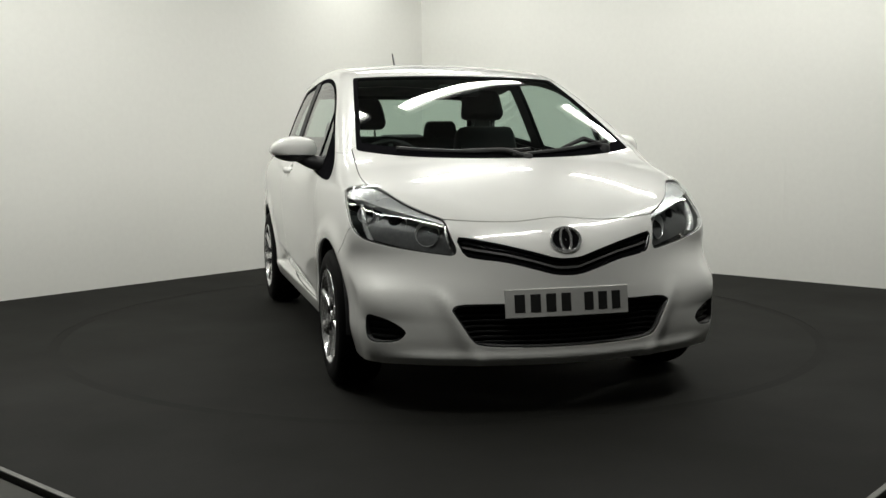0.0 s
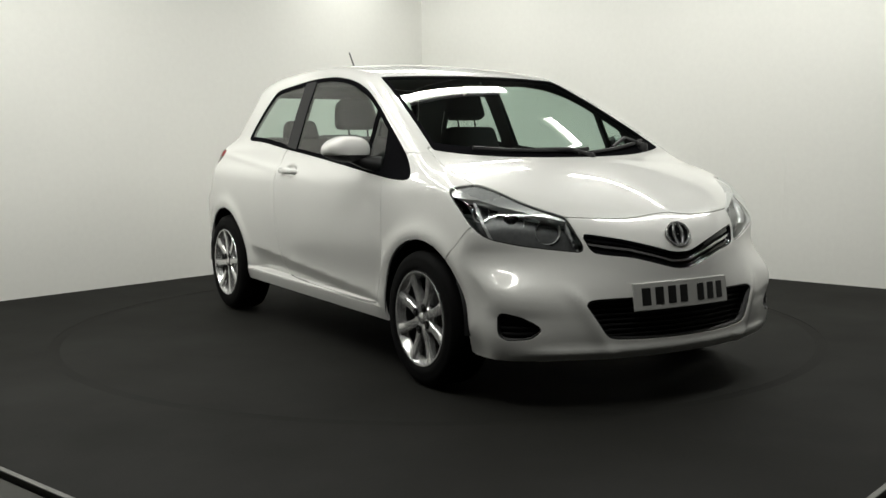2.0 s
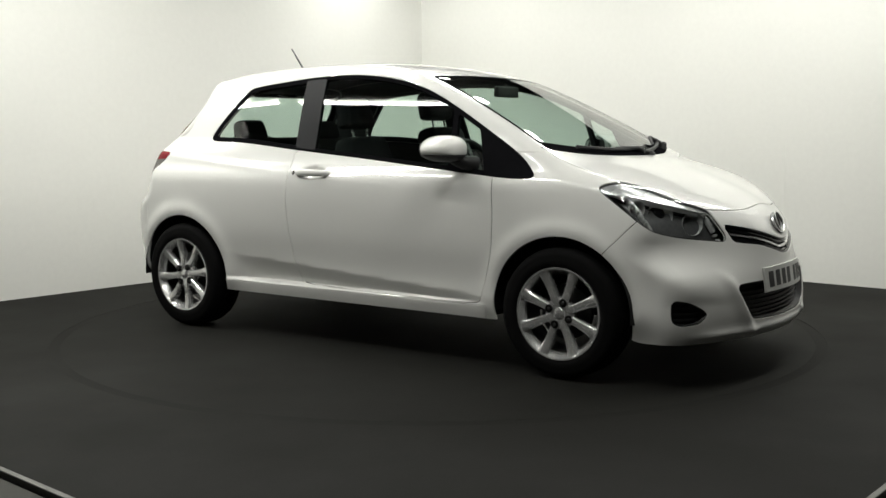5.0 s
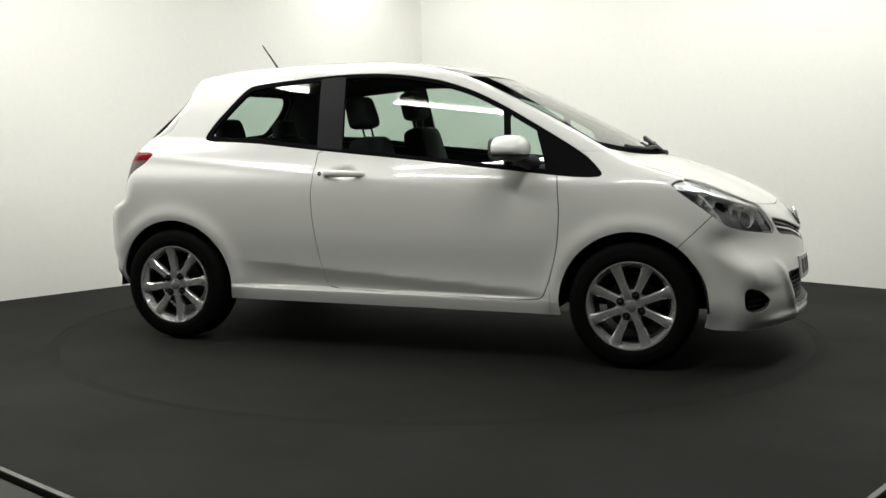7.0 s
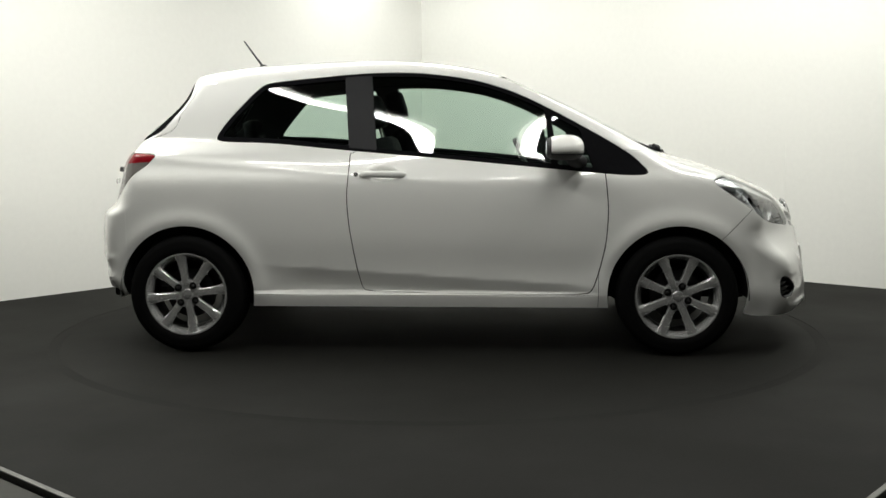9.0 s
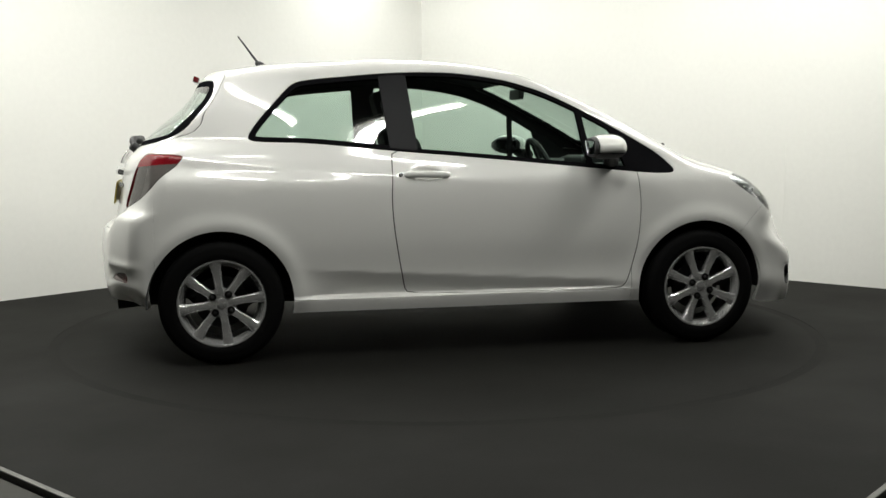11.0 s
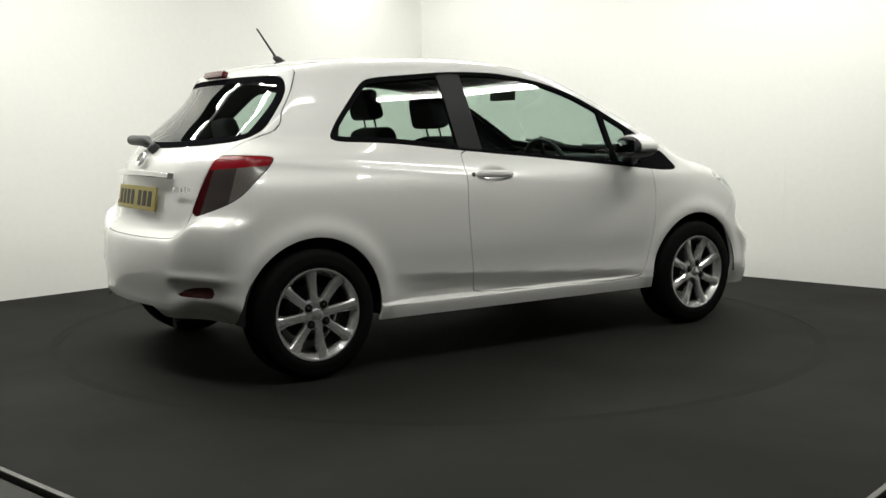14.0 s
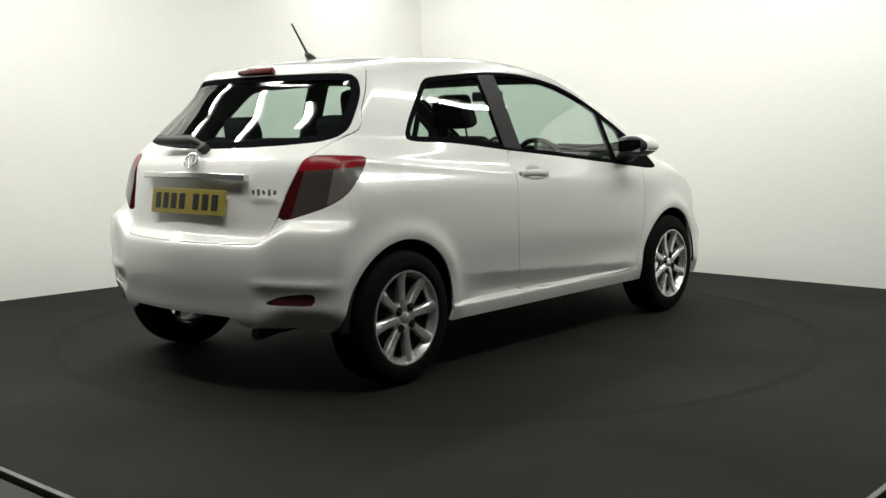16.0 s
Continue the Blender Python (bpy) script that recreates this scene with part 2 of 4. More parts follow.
# ---- the body surface of the car: x forward, y to its left, z up, origin on the ground between the axles ----
class Curve:
    """A natural cubic through knots, straight beyond its ends."""
    def __init__(self, *knots):
        self.x, self.y = (np.array(c, float) for c in zip(*sorted(knots)))
        n, h = len(self.x), np.diff(self.x)
        A, r = np.eye(n), np.zeros(n)
        for i in range(1, n - 1):
            A[i, i - 1:i + 2] = h[i - 1], 2 * (h[i - 1] + h[i]), h[i]
            r[i] = 6 * ((self.y[i + 1] - self.y[i]) / h[i] - (self.y[i] - self.y[i - 1]) / h[i - 1])
        self.m, self.h = np.linalg.solve(A, r), h

    def __call__(self, q):
        q = np.asarray(q, float)
        i = np.clip(np.searchsorted(self.x, q) - 1, 0, len(self.h) - 1)
        h, a, b, ma, mb = self.h[i], self.y[i], self.y[i + 1], self.m[i], self.m[i + 1]
        qc = np.clip(q, self.x[0], self.x[-1])
        s, t = qc - self.x[i], self.x[i + 1] - qc
        v = ma * t ** 3 / (6 * h) + mb * s ** 3 / (6 * h) + (a / h - ma * h / 6) * t + (b / h - mb * h / 6) * s
        d = -ma * t ** 2 / (2 * h) + mb * s ** 2 / (2 * h) - (a / h - ma * h / 6) + (b / h - mb * h / 6)
        return v + d * (q - qc)


def smax(a, b, k):
    h = np.maximum(k - np.abs(a - b), 0) / k
    return np.maximum(a, b) + h * h * k / 4


def step(q, lo, hi):
    t = np.clip((q - lo) / (hi - lo), 0, 1)
    return t * t * (3 - 2 * t)


AXLE, MID, HUB_Z, ARCH = 1.236, -0.006, 0.300, 0.346
SECTION = Curve((.10, .775), (.22, .803), (.30, .820), (.40, .820), (.55, .834), (.70, .842), (.82, .840), (.885, .827), (.925, .806), (.97, .783), (1.02, .762), (1.10, .731), (1.25, .674), (1.40, .609), (1.52, .555))
CABIN = Curve((-1.7, 1.25), (-1.36, 1.397), (-1.29, 1.427), (-1.156, 1.456), (-1.0, 1.479), (-.83, 1.492), (-.57, 1.505), (-.31, 1.509), (-.09, 1.501), (.13, 1.476), (.28, 1.447), (.385, 1.412), (.51, 1.360), (.70, 1.273), (.89, 1.180), (1.05, 1.096), (1.25, .985), (1.4, .894))
BONNET = Curve((.9, 1.055), (1.1, 1.028), (1.29, .988), (1.485, .930), (1.641, .868), (1.80, .786), (1.90, .715), (2.0, .62))
NOSE = Curve((.10, 1.915), (.16, 1.966), (.22, 1.998), (.30, 2.010), (.40, 2.003), (.50, 1.990), (.58, 1.978), (.64, 1.966), (.70, 1.943), (.76, 1.912), (.82, 1.87), (.9, 1.80))
TAIL = Curve((.20, -1.77), (.286, -1.84), (.38, -1.858), (.476, -1.866), (.56, -1.865), (.612, -1.858), (.640, -1.842), (.665, -1.806), (.69, -1.788), (.75, -1.775), (.82, -1.763), (.92, -1.745), (.99, -1.715), (1.05, -1.660), (1.10, -1.612), (1.22, -1.468), (1.32, -1.376), (1.37, -1.352), (1.42, -1.335), (1.5, -1.30))


def body(x, y, z):
    """Below zero inside the closed body form."""
    a = np.abs(y)
    up = step(z, .88, 1.08)
    back = np.maximum(-.6 - x, 0)
    fore = np.maximum(x - .7, 0)
    w = SECTION(z) - back ** 2 * (.020 + .085 * step(z, 1.0, 1.1)) - fore ** 2 * .03 * (1 - up) - step(z, .6, .95) * .06 * fore ** 2 / (fore + .25)
    for ax in (MID + AXLE, MID - AXLE):
        r = np.hypot(x - ax, z - HUB_Z)
        w = w + .013 * np.exp(-((r - .375) / .05) ** 2) * step(z, .20, .35)
    line = .398 - .062 * x
    d = line - z
    dd = np.maximum(d + .004, 0)
    w = w - .42 * dd * dd / (dd + .010) * step(z, .300, .318) * step(x, -1.0, -.55) * (1 - step(x, .60, .92))
    scoop = ((x + .232) / .070) ** 2 + ((z - .908) / .027) ** 2
    w = w - .020 * np.exp(-scoop ** 2)
    crease = .912 - .078 * (x + .45)
    w = w + .004 * np.exp(-((z - crease) / .020) ** 2) * (1 - step(x, -.5, .4))
    side = a - w
    top = z - CABIN(x) + .10 * a * a
    hood = z - BONNET(x) + .09 * a * a + .04 * a ** 4 * step(x, 1.3, 1.9) - .015 * np.exp(-(a / .14) ** 2) * step(x, 1.35, 1.88)
    h = np.maximum(.03 - np.abs(top - hood), 0) / .03
    top = np.minimum(top, hood) - h * h * .03 / 4
    k = .385 + .295 * step(z, .38, .64)
    nose = x - NOSE(z) + k * a * a + (.055 - (.195 * step(z, .36, .5) + .165 * step(z, .54, .74)) * (1 - step(z, .88, 1.0))) * a ** 4
    edge = a - .485 - (z - .44) * .50
    nose = nose - .011 * np.exp(-(edge / .035) ** 2) * step(z, .12, .19) * (1 - step(z, .44, .52))
    nose = nose + .002 * np.exp(-((a - .64) / .09) ** 2 - ((z - .36) / .07) ** 2) - .014 * np.exp(-((z - .225) / .025) ** 2) * (1 - step(a, .55, .75))
    lift = .075 * step(a, .44, .62) * (1 - step(z, .76, .90))
    tail = -x + TAIL(z - lift) + .29 * a * a + .06 * a ** 4
    tail = tail + step(a, .42, .54) * (.006 * np.exp(-((z - .415) / .032) ** 2) - .007 * np.exp(-((z - .480) / .022) ** 2))
    f = smax(side, top, .06)
    f = smax(f, nose, .075)
    return smax(f, tail, .06)


def gradient(p, e=.002):
    g = np.stack([body(p[:, 0] + e, p[:, 1], p[:, 2]) - body(p[:, 0] - e, p[:, 1], p[:, 2]),
                  body(p[:, 0], p[:, 1] + e, p[:, 2]) - body(p[:, 0], p[:, 1] - e, p[:, 2]),
                  body(p[:, 0], p[:, 1], p[:, 2] + e) - body(p[:, 0], p[:, 1], p[:, 2] - e)], 1) / (2 * e)
    return g


def skin(cell=.0155):
    """The closed skin of the body as points, normals and triangles (surface nets, then pressed onto the form)."""
    ax = [np.arange(lo, hi, cell) for lo, hi in ((-1.95, 2.10), (-.90, .905), (.13, 1.56))]
    X, Y, Z = np.meshgrid(*ax, indexing="ij", sparse=True)
    F = body(X + 0 * Y + 0 * Z, Y + 0 * X + 0 * Z, Z + 0 * X + 0 * Y)
    F = np.maximum(F, .17 - Z)
    S = F < 0
    c = sum(S[i:S.shape[0] - 1 + i, j:S.shape[1] - 1 + j, k:S.shape[2] - 1 + k].astype(np.int8) for i in (0, 1) for j in (0, 1) for k in (0, 1))
    cells = np.argwhere((c > 0) & (c < 8))
    ids = -np.ones(c.shape, int)
    ids[tuple(cells.T)] = np.arange(len(cells))
    p = np.stack([ax[i][cells[:, i]] + cell / 2 for i in range(3)], 1)
    quads = []
    for d in range(3):
        e1, e2 = (d + 1) % 3, (d + 2) % 3
        lo, hi = [slice(None)] * 3, [slice(None)] * 3
        lo[d], hi[d] = slice(0, -1), slice(1, None)
        A, B = S[tuple(lo)], S[tuple(hi)]
        q = np.argwhere(A != B)
        q = q[(q[:, e1] > 0) & (q[:, e2] > 0) & (q[:, e1] < c.shape[e1]) & (q[:, e2] < c.shape[e2])]
        flip = A[tuple(q.T)]
        o = []
        for s, t in ((1, 1), (0, 1), (0, 0), (1, 0)):
            w = q.copy()
            w[:, e1] -= s
            w[:, e2] -= t
            o.append(ids[tuple(w.T)])
        o = np.stack(o, 1)
        o[~flip] = o[~flip][:, ::-1]
        quads.append(o)
    q = np.concatenate(quads)
    for _ in range(6):
        g = gradient(p)
        n2 = np.maximum((g * g).sum(1), .2)
        mv = (body(p[:, 0], p[:, 1], p[:, 2]) / n2)[:, None] * g
        p = p - np.clip(mv, -.02, .02)
    g = gradient(p, .003)
    n = g / np.linalg.norm(g, axis=1)[:, None]
    t = np.concatenate([q[:, [0, 1, 2]], q[:, [0, 2, 3]]])
    return p, n, t


class Skin:
    """The skin, and cuts through it along level lines."""
    def __init__(self):
        self.p, self.n, self.t = skin()

    def cut(self, tris, field):
        """The triangles where field < 0, and those where it is above."""
        if not len(tris):
            return tris, tris
        u = np.unique(tris)
        d = np.zeros(len(self.p))
        d[u] = field(self.p[u])
        d[u] = np.where(np.abs(d[u]) < 1e-5, 1e-5, d[u])
        s = d[tris] < 0
        k = s.sum(1)
        ins, outs = [tris[k == 3]], [tris[k == 0]]
        for lone, here, there in ((1, ins, outs), (2, outs, ins)):
            m = tris[k == lone]
            if not len(m):
                continue
            sm = s[k == lone]
            i = np.argmax(sm if lone == 1 else ~sm, 1)
            r = np.arange(len(m))
            a, b, c = m[r, i], m[r, (i + 1) % 3], m[r, (i + 2) % 3]
            ab, ac = self.mid(a, b, d), self.mid(a, c, d)
            here.append(np.stack([a, ab, ac], 1))
            there.append(np.stack([ab, b, c], 1))
            there.append(np.stack([ab, c, ac], 1))
        return np.concatenate(ins), np.concatenate(outs)

    def mid(self, a, b, d):
        lo, hi = np.minimum(a, b), np.maximum(a, b)
        key, inv = np.unique(lo.astype(np.int64) * 4000000 + hi, return_inverse=True)
        lo, hi = key // 4000000, key % 4000000
        w = (d[lo] / (d[lo] - d[hi]))[:, None]
        n = self.n[lo] * (1 - w) + self.n[hi] * w
        first = len(self.p)
        self.p = np.concatenate([self.p, self.p[lo] * (1 - w) + self.p[hi] * w])
        self.n = np.concatenate([self.n, n / np.linalg.norm(n, axis=1)[:, None]])
        return first + inv

    def split(self, tris, field, gap=.0025):
        """The inside, the outside, and the joint between them."""
        true = self.even(field)
        i, rest = self.cut(tris, lambda p: true(p) + gap)
        j, o = self.cut(rest, lambda p: true(p) - gap)
        return i, o, j

    def even(self, field):
        """The field as a distance along the skin."""
        def f(p):
            d = field(p)
            m = np.abs(d) < .03
            if m.any():
                q, e = p[m], 1e-4
                g = np.stack([(field(q + e * np.eye(3)[i]) - field(q - e * np.eye(3)[i])) / (2 * e) for i in range(3)], 1)
                n = gradient(q)
                n = n / np.linalg.norm(n, axis=1)[:, None]
                g = g - (g * n).sum(1)[:, None] * n
                d[m] = d[m] / np.clip(np.linalg.norm(g, axis=1), .12, 1.5)
            return d
        return f

    def mesh(self, name, tris, material, parent, label="", sink=0.0, rim=.010, flip=False):
        """One mesh of these triangles, sunk below the skin, with its cut edges turned inward by rim."""
        if not len(tris):
            return None
        u, t = np.unique(tris, return_inverse=True)
        t = t.reshape(-1, 3)
        p, n = self.p[u] - self.n[u] * sink, self.n[u]
        faces, normals = [tuple(f) for f in t.tolist()], None
        verts = p.tolist()
        nn = n.tolist()
        if rim:
            e = np.concatenate([t[:, [0, 1]], t[:, [1, 2]], t[:, [2, 0]]])
            key = np.minimum(e[:, 0], e[:, 1]).astype(np.int64) * 10000000 + np.maximum(e[:, 0], e[:, 1])
            _, ix, cnt = np.unique(key, return_index=True, return_counts=True)
            be = e[ix[cnt == 1]]
            for a, b in be.tolist():
                k = len(verts)
                pa, pb, na, nb = p[a], p[b], n[a], n[b]
                side = np.cross(pb - pa, na)
                L = np.linalg.norm(side)
                if L < 1e-7:
                    continue
                side = side / L
                verts += [pa.tolist(), pb.tolist(), (pb - nb * rim).tolist(), (pa - na * rim).tolist()]
                nn += [((side + na) / np.linalg.norm(side + na)).tolist(), ((side + nb) / np.linalg.norm(side + nb)).tolist(), side.tolist(), side.tolist()]
                faces.append((k + 1, k, k + 3, k + 2))
        if flip:
            faces = [f[::-1] for f in faces]
            nn = (-np.array(nn)).tolist()
        me = bpy.data.meshes.new(name)
        me.from_pydata(verts, [], faces)
        me.materials.append(material)
        for q in me.polygons:
            q.use_smooth = True
        me.normals_split_custom_set_from_vertices(nn)
        ob = new(name, me)
        ob.parent = parent
        return tagged(ob, label)


def rounded(poly, times=2):
    p = np.array(poly, float)
    for _ in range(times):
        q = np.roll(p, -1, 0)
        p = np.stack([.8 * p + .2 * q, .2 * p + .8 * q], 1).reshape(-1, 2)
    return p


def area_field(poly, times=2):
    """Signed distance to a rounded outline, below zero inside."""
    a = rounded(poly, times)
    b = np.roll(a, -1, 0)

    def field(q):
        best, inside = np.full(len(q), 9.0), np.zeros(len(q), bool)
        for (ax, ay), (bx, by) in zip(a, b):
            ex, ey = bx - ax, by - ay
            wx, wy = q[:, 0] - ax, q[:, 1] - ay
            t = np.clip((wx * ex + wy * ey) / (ex * ex + ey * ey + 1e-12), 0, 1)
            best = np.minimum(best, (wx - ex * t) ** 2 + (wy - ey * t) ** 2)
            c = (ay > q[:, 1]) != (by > q[:, 1])
            inside ^= c & (q[:, 0] < (q[:, 1] - ay) / (ey if abs(ey) > 1e-12 else 1e-12) * ex + ax)
        return np.where(inside, -1, 1) * np.sqrt(best)
    return field


def in_side(poly, times=2):
    f = area_field(poly, times)
    return lambda p: np.maximum(f(p[:, [0, 2]]), .35 - np.abs(p[:, 1]))


def in_front(poly, times=2, mirror=False):
    f = area_field(poly, times)
    return lambda p: np.maximum(f(np.stack([np.abs(p[:, 1]) if mirror else p[:, 1], p[:, 2]], 1)), 1.2 - p[:, 0])


def in_rear(poly, times=2, mirror=False):
    f = area_field(poly, times)
    return lambda p: np.maximum(f(np.stack([np.abs(p[:, 1]) if mirror else p[:, 1], p[:, 2]], 1)), p[:, 0] + 1.2)


def oblique(poly, sign, times=2):
    """Outline on a corner of the car: s = sign * x - |y| against z."""
    f = area_field(poly, times)
    return lambda p: np.maximum(f(np.stack([sign * p[:, 0] - np.abs(p[:, 1]), p[:, 2]], 1)), 1.2 - sign * p[:, 0])


def both(f, g):
    return lambda p: np.maximum(f(p), g(p))


# ---- the car ----
WINDOW = [(-1.105, 1.090), (-1.07, 1.071), (-.805, 1.065), (-.40, 1.024), (.113, .980), (.67, .926), (.945, .900), (1.06, .899), (1.088, .914), (1.01, .993), (.90, 1.062), (.76, 1.142), (.62, 1.219),
          (.505, 1.277), (.392, 1.326), (.248, 1.371), (.104, 1.398), (-.07, 1.417), (-.245, 1.419), (-.42, 1.411), (-.595, 1.395), (-.77, 1.379), (-.855, 1.366), (-.90, 1.336), (-1.05, 1.172)]
HEADLAMP = [(.605, .862), (.645, .884), (.77, .896), (.895, .871), (1.045, .826), (1.175, .793), (1.30, .767), (1.337, .745), (1.449, .622), (1.28, .634), (1.07, .652), (.90, .678), (.81, .715), (.69, .797)]
TAILLAMP = [(1.03, .997), (.97, 1.016), (.80, 1.016), (.665, 1.012), (.642, .998), (.675, .946), (.765, .856), (.885, .803), (1.20, .731), (1.12, .868), (1.08, .924)]
GRILLE = [(-.05, .614), (.045, .615), (.135, .641), (.247, .669), (.33, .686), (.43, .702), (.398, .621), (.343, .611), (.245, .600), (.135, .571), (.05, .547), (-.05, .545)]
INTAKE = [(-.50, .441), (.262, .444), (.48, .440), (.437, .370), (.387, .289), (.335, .273), (.10, .267), (-.50, .267)]
FOGHOLE = [(.965, .400), (1.10, .381), (1.20, .343), (1.22, .320), (1.16, .286), (1.02, .280), (.965, .302)]
REARGLASS = [(-.50, 1.043), (.15, 1.043), (.45, 1.058), (.640, 1.078), (.656, 1.13), (.594, 1.30), (.562, 1.352), (.52, 1.379), (.145, 1.380), (-.50, 1.378)]
REARFOG = [(1.27, .400), (1.155, .434), (.97, .449), (.962, .413), (.99, .394), (1.22, .393)]
HATCH = [(-.50, .640), (.44, .640), (.475, .66), (.505, .73), (.55, .84), (.585, .99), (.618, 1.035), (.654, 1.074), (.666, 1.13), (.604, 1.302), (.574, 1.385), (.53, 1.43), (-.50, 1.47)]
DOOR = [(-.40, 1.06), (-.405, .90), (-.413, .79), (-.403, .65), (-.38, .506), (-.36, .40), (-.345, .335), (-.33, .311), (.78, .303), (.812, .330), (.843, .425), (.876, .565), (.886, .73), (.872, .89), (.86, .97)]
BONNET_SIDE = Curve((1.0, .69), (1.2, .70), (1.40, .71), (1.50, .690), (1.60, .635), (1.70, .560), (1.78, .480), (1.9, .36))


def windscreen_field(p):
    x, a = p[:, 0], np.abs(p[:, 1])
    f = smax(x - (1.272 - .41 * a * a), (.383 - .15 * a * a) - x, .02)
    f = smax(f, a - (.487 + .172 * x), .02)
    return np.maximum(f, .95 - p[:, 2])


def bonnet_field(p):
    x, a = p[:, 0], np.abs(p[:, 1])
    f = np.maximum(x - (1.850 - .66 * np.maximum(a - .10, 0) ** 2), a - BONNET_SIDE(x))
    return np.maximum(np.maximum(f, 1.06 - x), .68 - p[:, 2])


def hub_field(p):
    return ARCH - np.hypot(np.abs(p[:, 0] - MID) - AXLE, p[:, 2] - .303)


def floor_line(p):
    x, a = p[:, 0], np.abs(p[:, 1])
    z = .238 - .040 * step(x, 1.45, 1.62) + .052 * step(-x, 1.5, 1.6) + .040 * step(-x, 1.6, 1.72) * (1 - step(a, .32, .42)) - .012 * step(a, .6, .75) * step(-x, 1.5, 1.6)
    return p[:, 2] - z


def halves(s, tris):
    """Right and left of the middle."""
    y = s.p[tris].mean(1)[:, 1]
    return tris[y < 0], tris[y >= 0]


def car():
    thing = new("hatchback_car")
    s = Skin()
    seals = []

    def inset(f, d):
        return lambda p: f(p) + d

    def split(tris, field, gap=.0025):
        i, o, j = s.split(tris, field, gap)
        seals.append(j)
        return i, o

    rest = s.t
    below, rest = s.cut(rest, floor_line)
    wheelhole, rest = s.cut(rest, lambda p: np.maximum(-hub_field(p), np.maximum(.40 - np.abs(p[:, 1]), p[:, 2] - .9)))
    # glazing
    screen, rest = split(rest, windscreen_field, .0015)
    band, rest = split(rest, in_side(WINDOW, 2), .0015)
    back, rest = split(rest, in_rear(REARGLASS, 2, True), .0015)
    # lamps and openings
    head, rest = split(rest, oblique(HEADLAMP, 1, 2), .0025)
    tail, rest = split(rest, oblique(TAILLAMP, -1, 2), .0025)
    grille, rest = s.cut(rest, in_front(GRILLE, 1, True))
    intake, rest = s.cut(rest, in_front(INTAKE, 2, True))
    foghole, rest = s.cut(rest, oblique(FOGHOLE, 1, 2))
    rearfog, rest = split(rest, oblique(REARFOG, -1, 1), .0015)
    # panels
    bonnet, rest = split(rest, bonnet_field, .003)
    hatch, rest = split(rest, in_rear(HATCH, 2, True), .003)
    doors, rest = split(rest, in_side(DOOR, 2), .003)
    front, rest = split(rest, lambda p: 1.560 + 1.0 * (p[:, 2] - .70) - p[:, 0], .002)
    rear, rest = split(rest, lambda p: np.maximum(p[:, 0] + 1.55, p[:, 2] - .735 - .35 * np.maximum(np.abs(p[:, 1]) - .5, 0)), .0006)
    wings, rest = split(rest, lambda p: np.maximum(.84 - p[:, 0] + .9 * np.maximum(p[:, 2] - .95, 0), p[:, 2] - 1.02), .0015)
    roof, rest = split(rest, lambda p: np.maximum(np.maximum(np.abs(p[:, 1]) - .515, p[:, 0] - .36), np.maximum(-1.30 - p[:, 0], 1.3 - p[:, 2])), .002)
    sill, rest = split(rest, lambda p: np.maximum(p[:, 2] - .300, np.abs(p[:, 0]) - 1.2), .0015)

    s.mesh("body_shell", rest, PAINT, thing, "gloss white pillars and rear quarters", rim=.012)
    s.mesh("bonnet", bonnet, PAINT, thing, "gloss white bonnet", rim=.014)
    hatch_ob = s.mesh("tailgate", hatch, PAINT, thing, "gloss white tailgate", rim=.014)
    fb = s.mesh("front_bumper", front, PAINT, thing, "gloss white front bumper", rim=.02)
    rb = s.mesh("rear_bumper", rear, PAINT, thing, "gloss white rear bumper", rim=.02)
    s.mesh("roof", roof, PAINT, thing, "gloss white roof panel", rim=.012)
    door_obs = []
    for name, group, mat_, label in (("door", doors, PAINT, "gloss white side door"), ("front_wing", wings, PAINT, "gloss white front wing"), ("sill", sill, PAINT, "white sill")):
        for half in halves(s, group):
            ob = s.mesh(name, half, mat_, thing, label, rim=.014)
            if name == "door":
                door_obs.append(ob)
    s.mesh("seal", np.concatenate(seals), SEAL, thing, "dark joints between the panels", sink=.007, rim=0)

    # side glazing: panes in a black frame
    f_in = in_side(WINDOW, 2)
    lean = lambda p: p[:, 0] + .10 * (p[:, 2] - 1.2)
    pane_q, frame = s.cut(band, lambda p: np.maximum(f_in(p) + .024, lean(p) + .425))
    pane_d, frame = s.cut(frame, lambda p: np.maximum(np.maximum(f_in(p) + .020, -.285 - lean(p)), p[:, 0] - .13 * (1.2 - p[:, 2]) - .575))
    pane_f, frame = s.cut(frame, lambda p: np.maximum(np.maximum(f_in(p) + .022, .605 - p[:, 0] + .13 * (1.2 - p[:, 2])), p[:, 0] - .35 * (1.2 - p[:, 2]) - .72))
    for name, group in (("rear_side_window", pane_q), ("door_window", pane_d), ("front_quarter_window", pane_f)):
        for half in halves(s, group):
            s.mesh(name, half, GREEN, thing, "green-tinted side window", sink=.004, rim=0)
    pillar, frame_ = s.cut(frame, lambda p: np.maximum(np.maximum(-.425 - lean(p), lean(p) + .285), f_in(p) + .012))
    for half in halves(s, pillar):
        s.mesh("centre_pillar", half, PILLAR, thing, "satin black centre pillar", rim=.02)
    for half in halves(s, frame_):
        s.mesh("window_frame", half, FRIT, thing, "black window surround", rim=.02)
    # windscreen and rear glass with their dark borders
    wp, wf = s.cut(screen, lambda p: np.maximum(windscreen_field(p) + .022, p[:, 0] - (1.272 - .41 * p[:, 1] ** 2) + .075))
    wsg = s.mesh("windscreen", wp, GREEN, thing, "green-tinted windscreen", sink=.001, rim=0)
    s.mesh("border", wf, FRIT, wsg, "black border of the windscreen", sink=.001, rim=.012)
    bp_, bf_ = s.cut(back, inset(in_rear(REARGLASS, 2, True), .03))
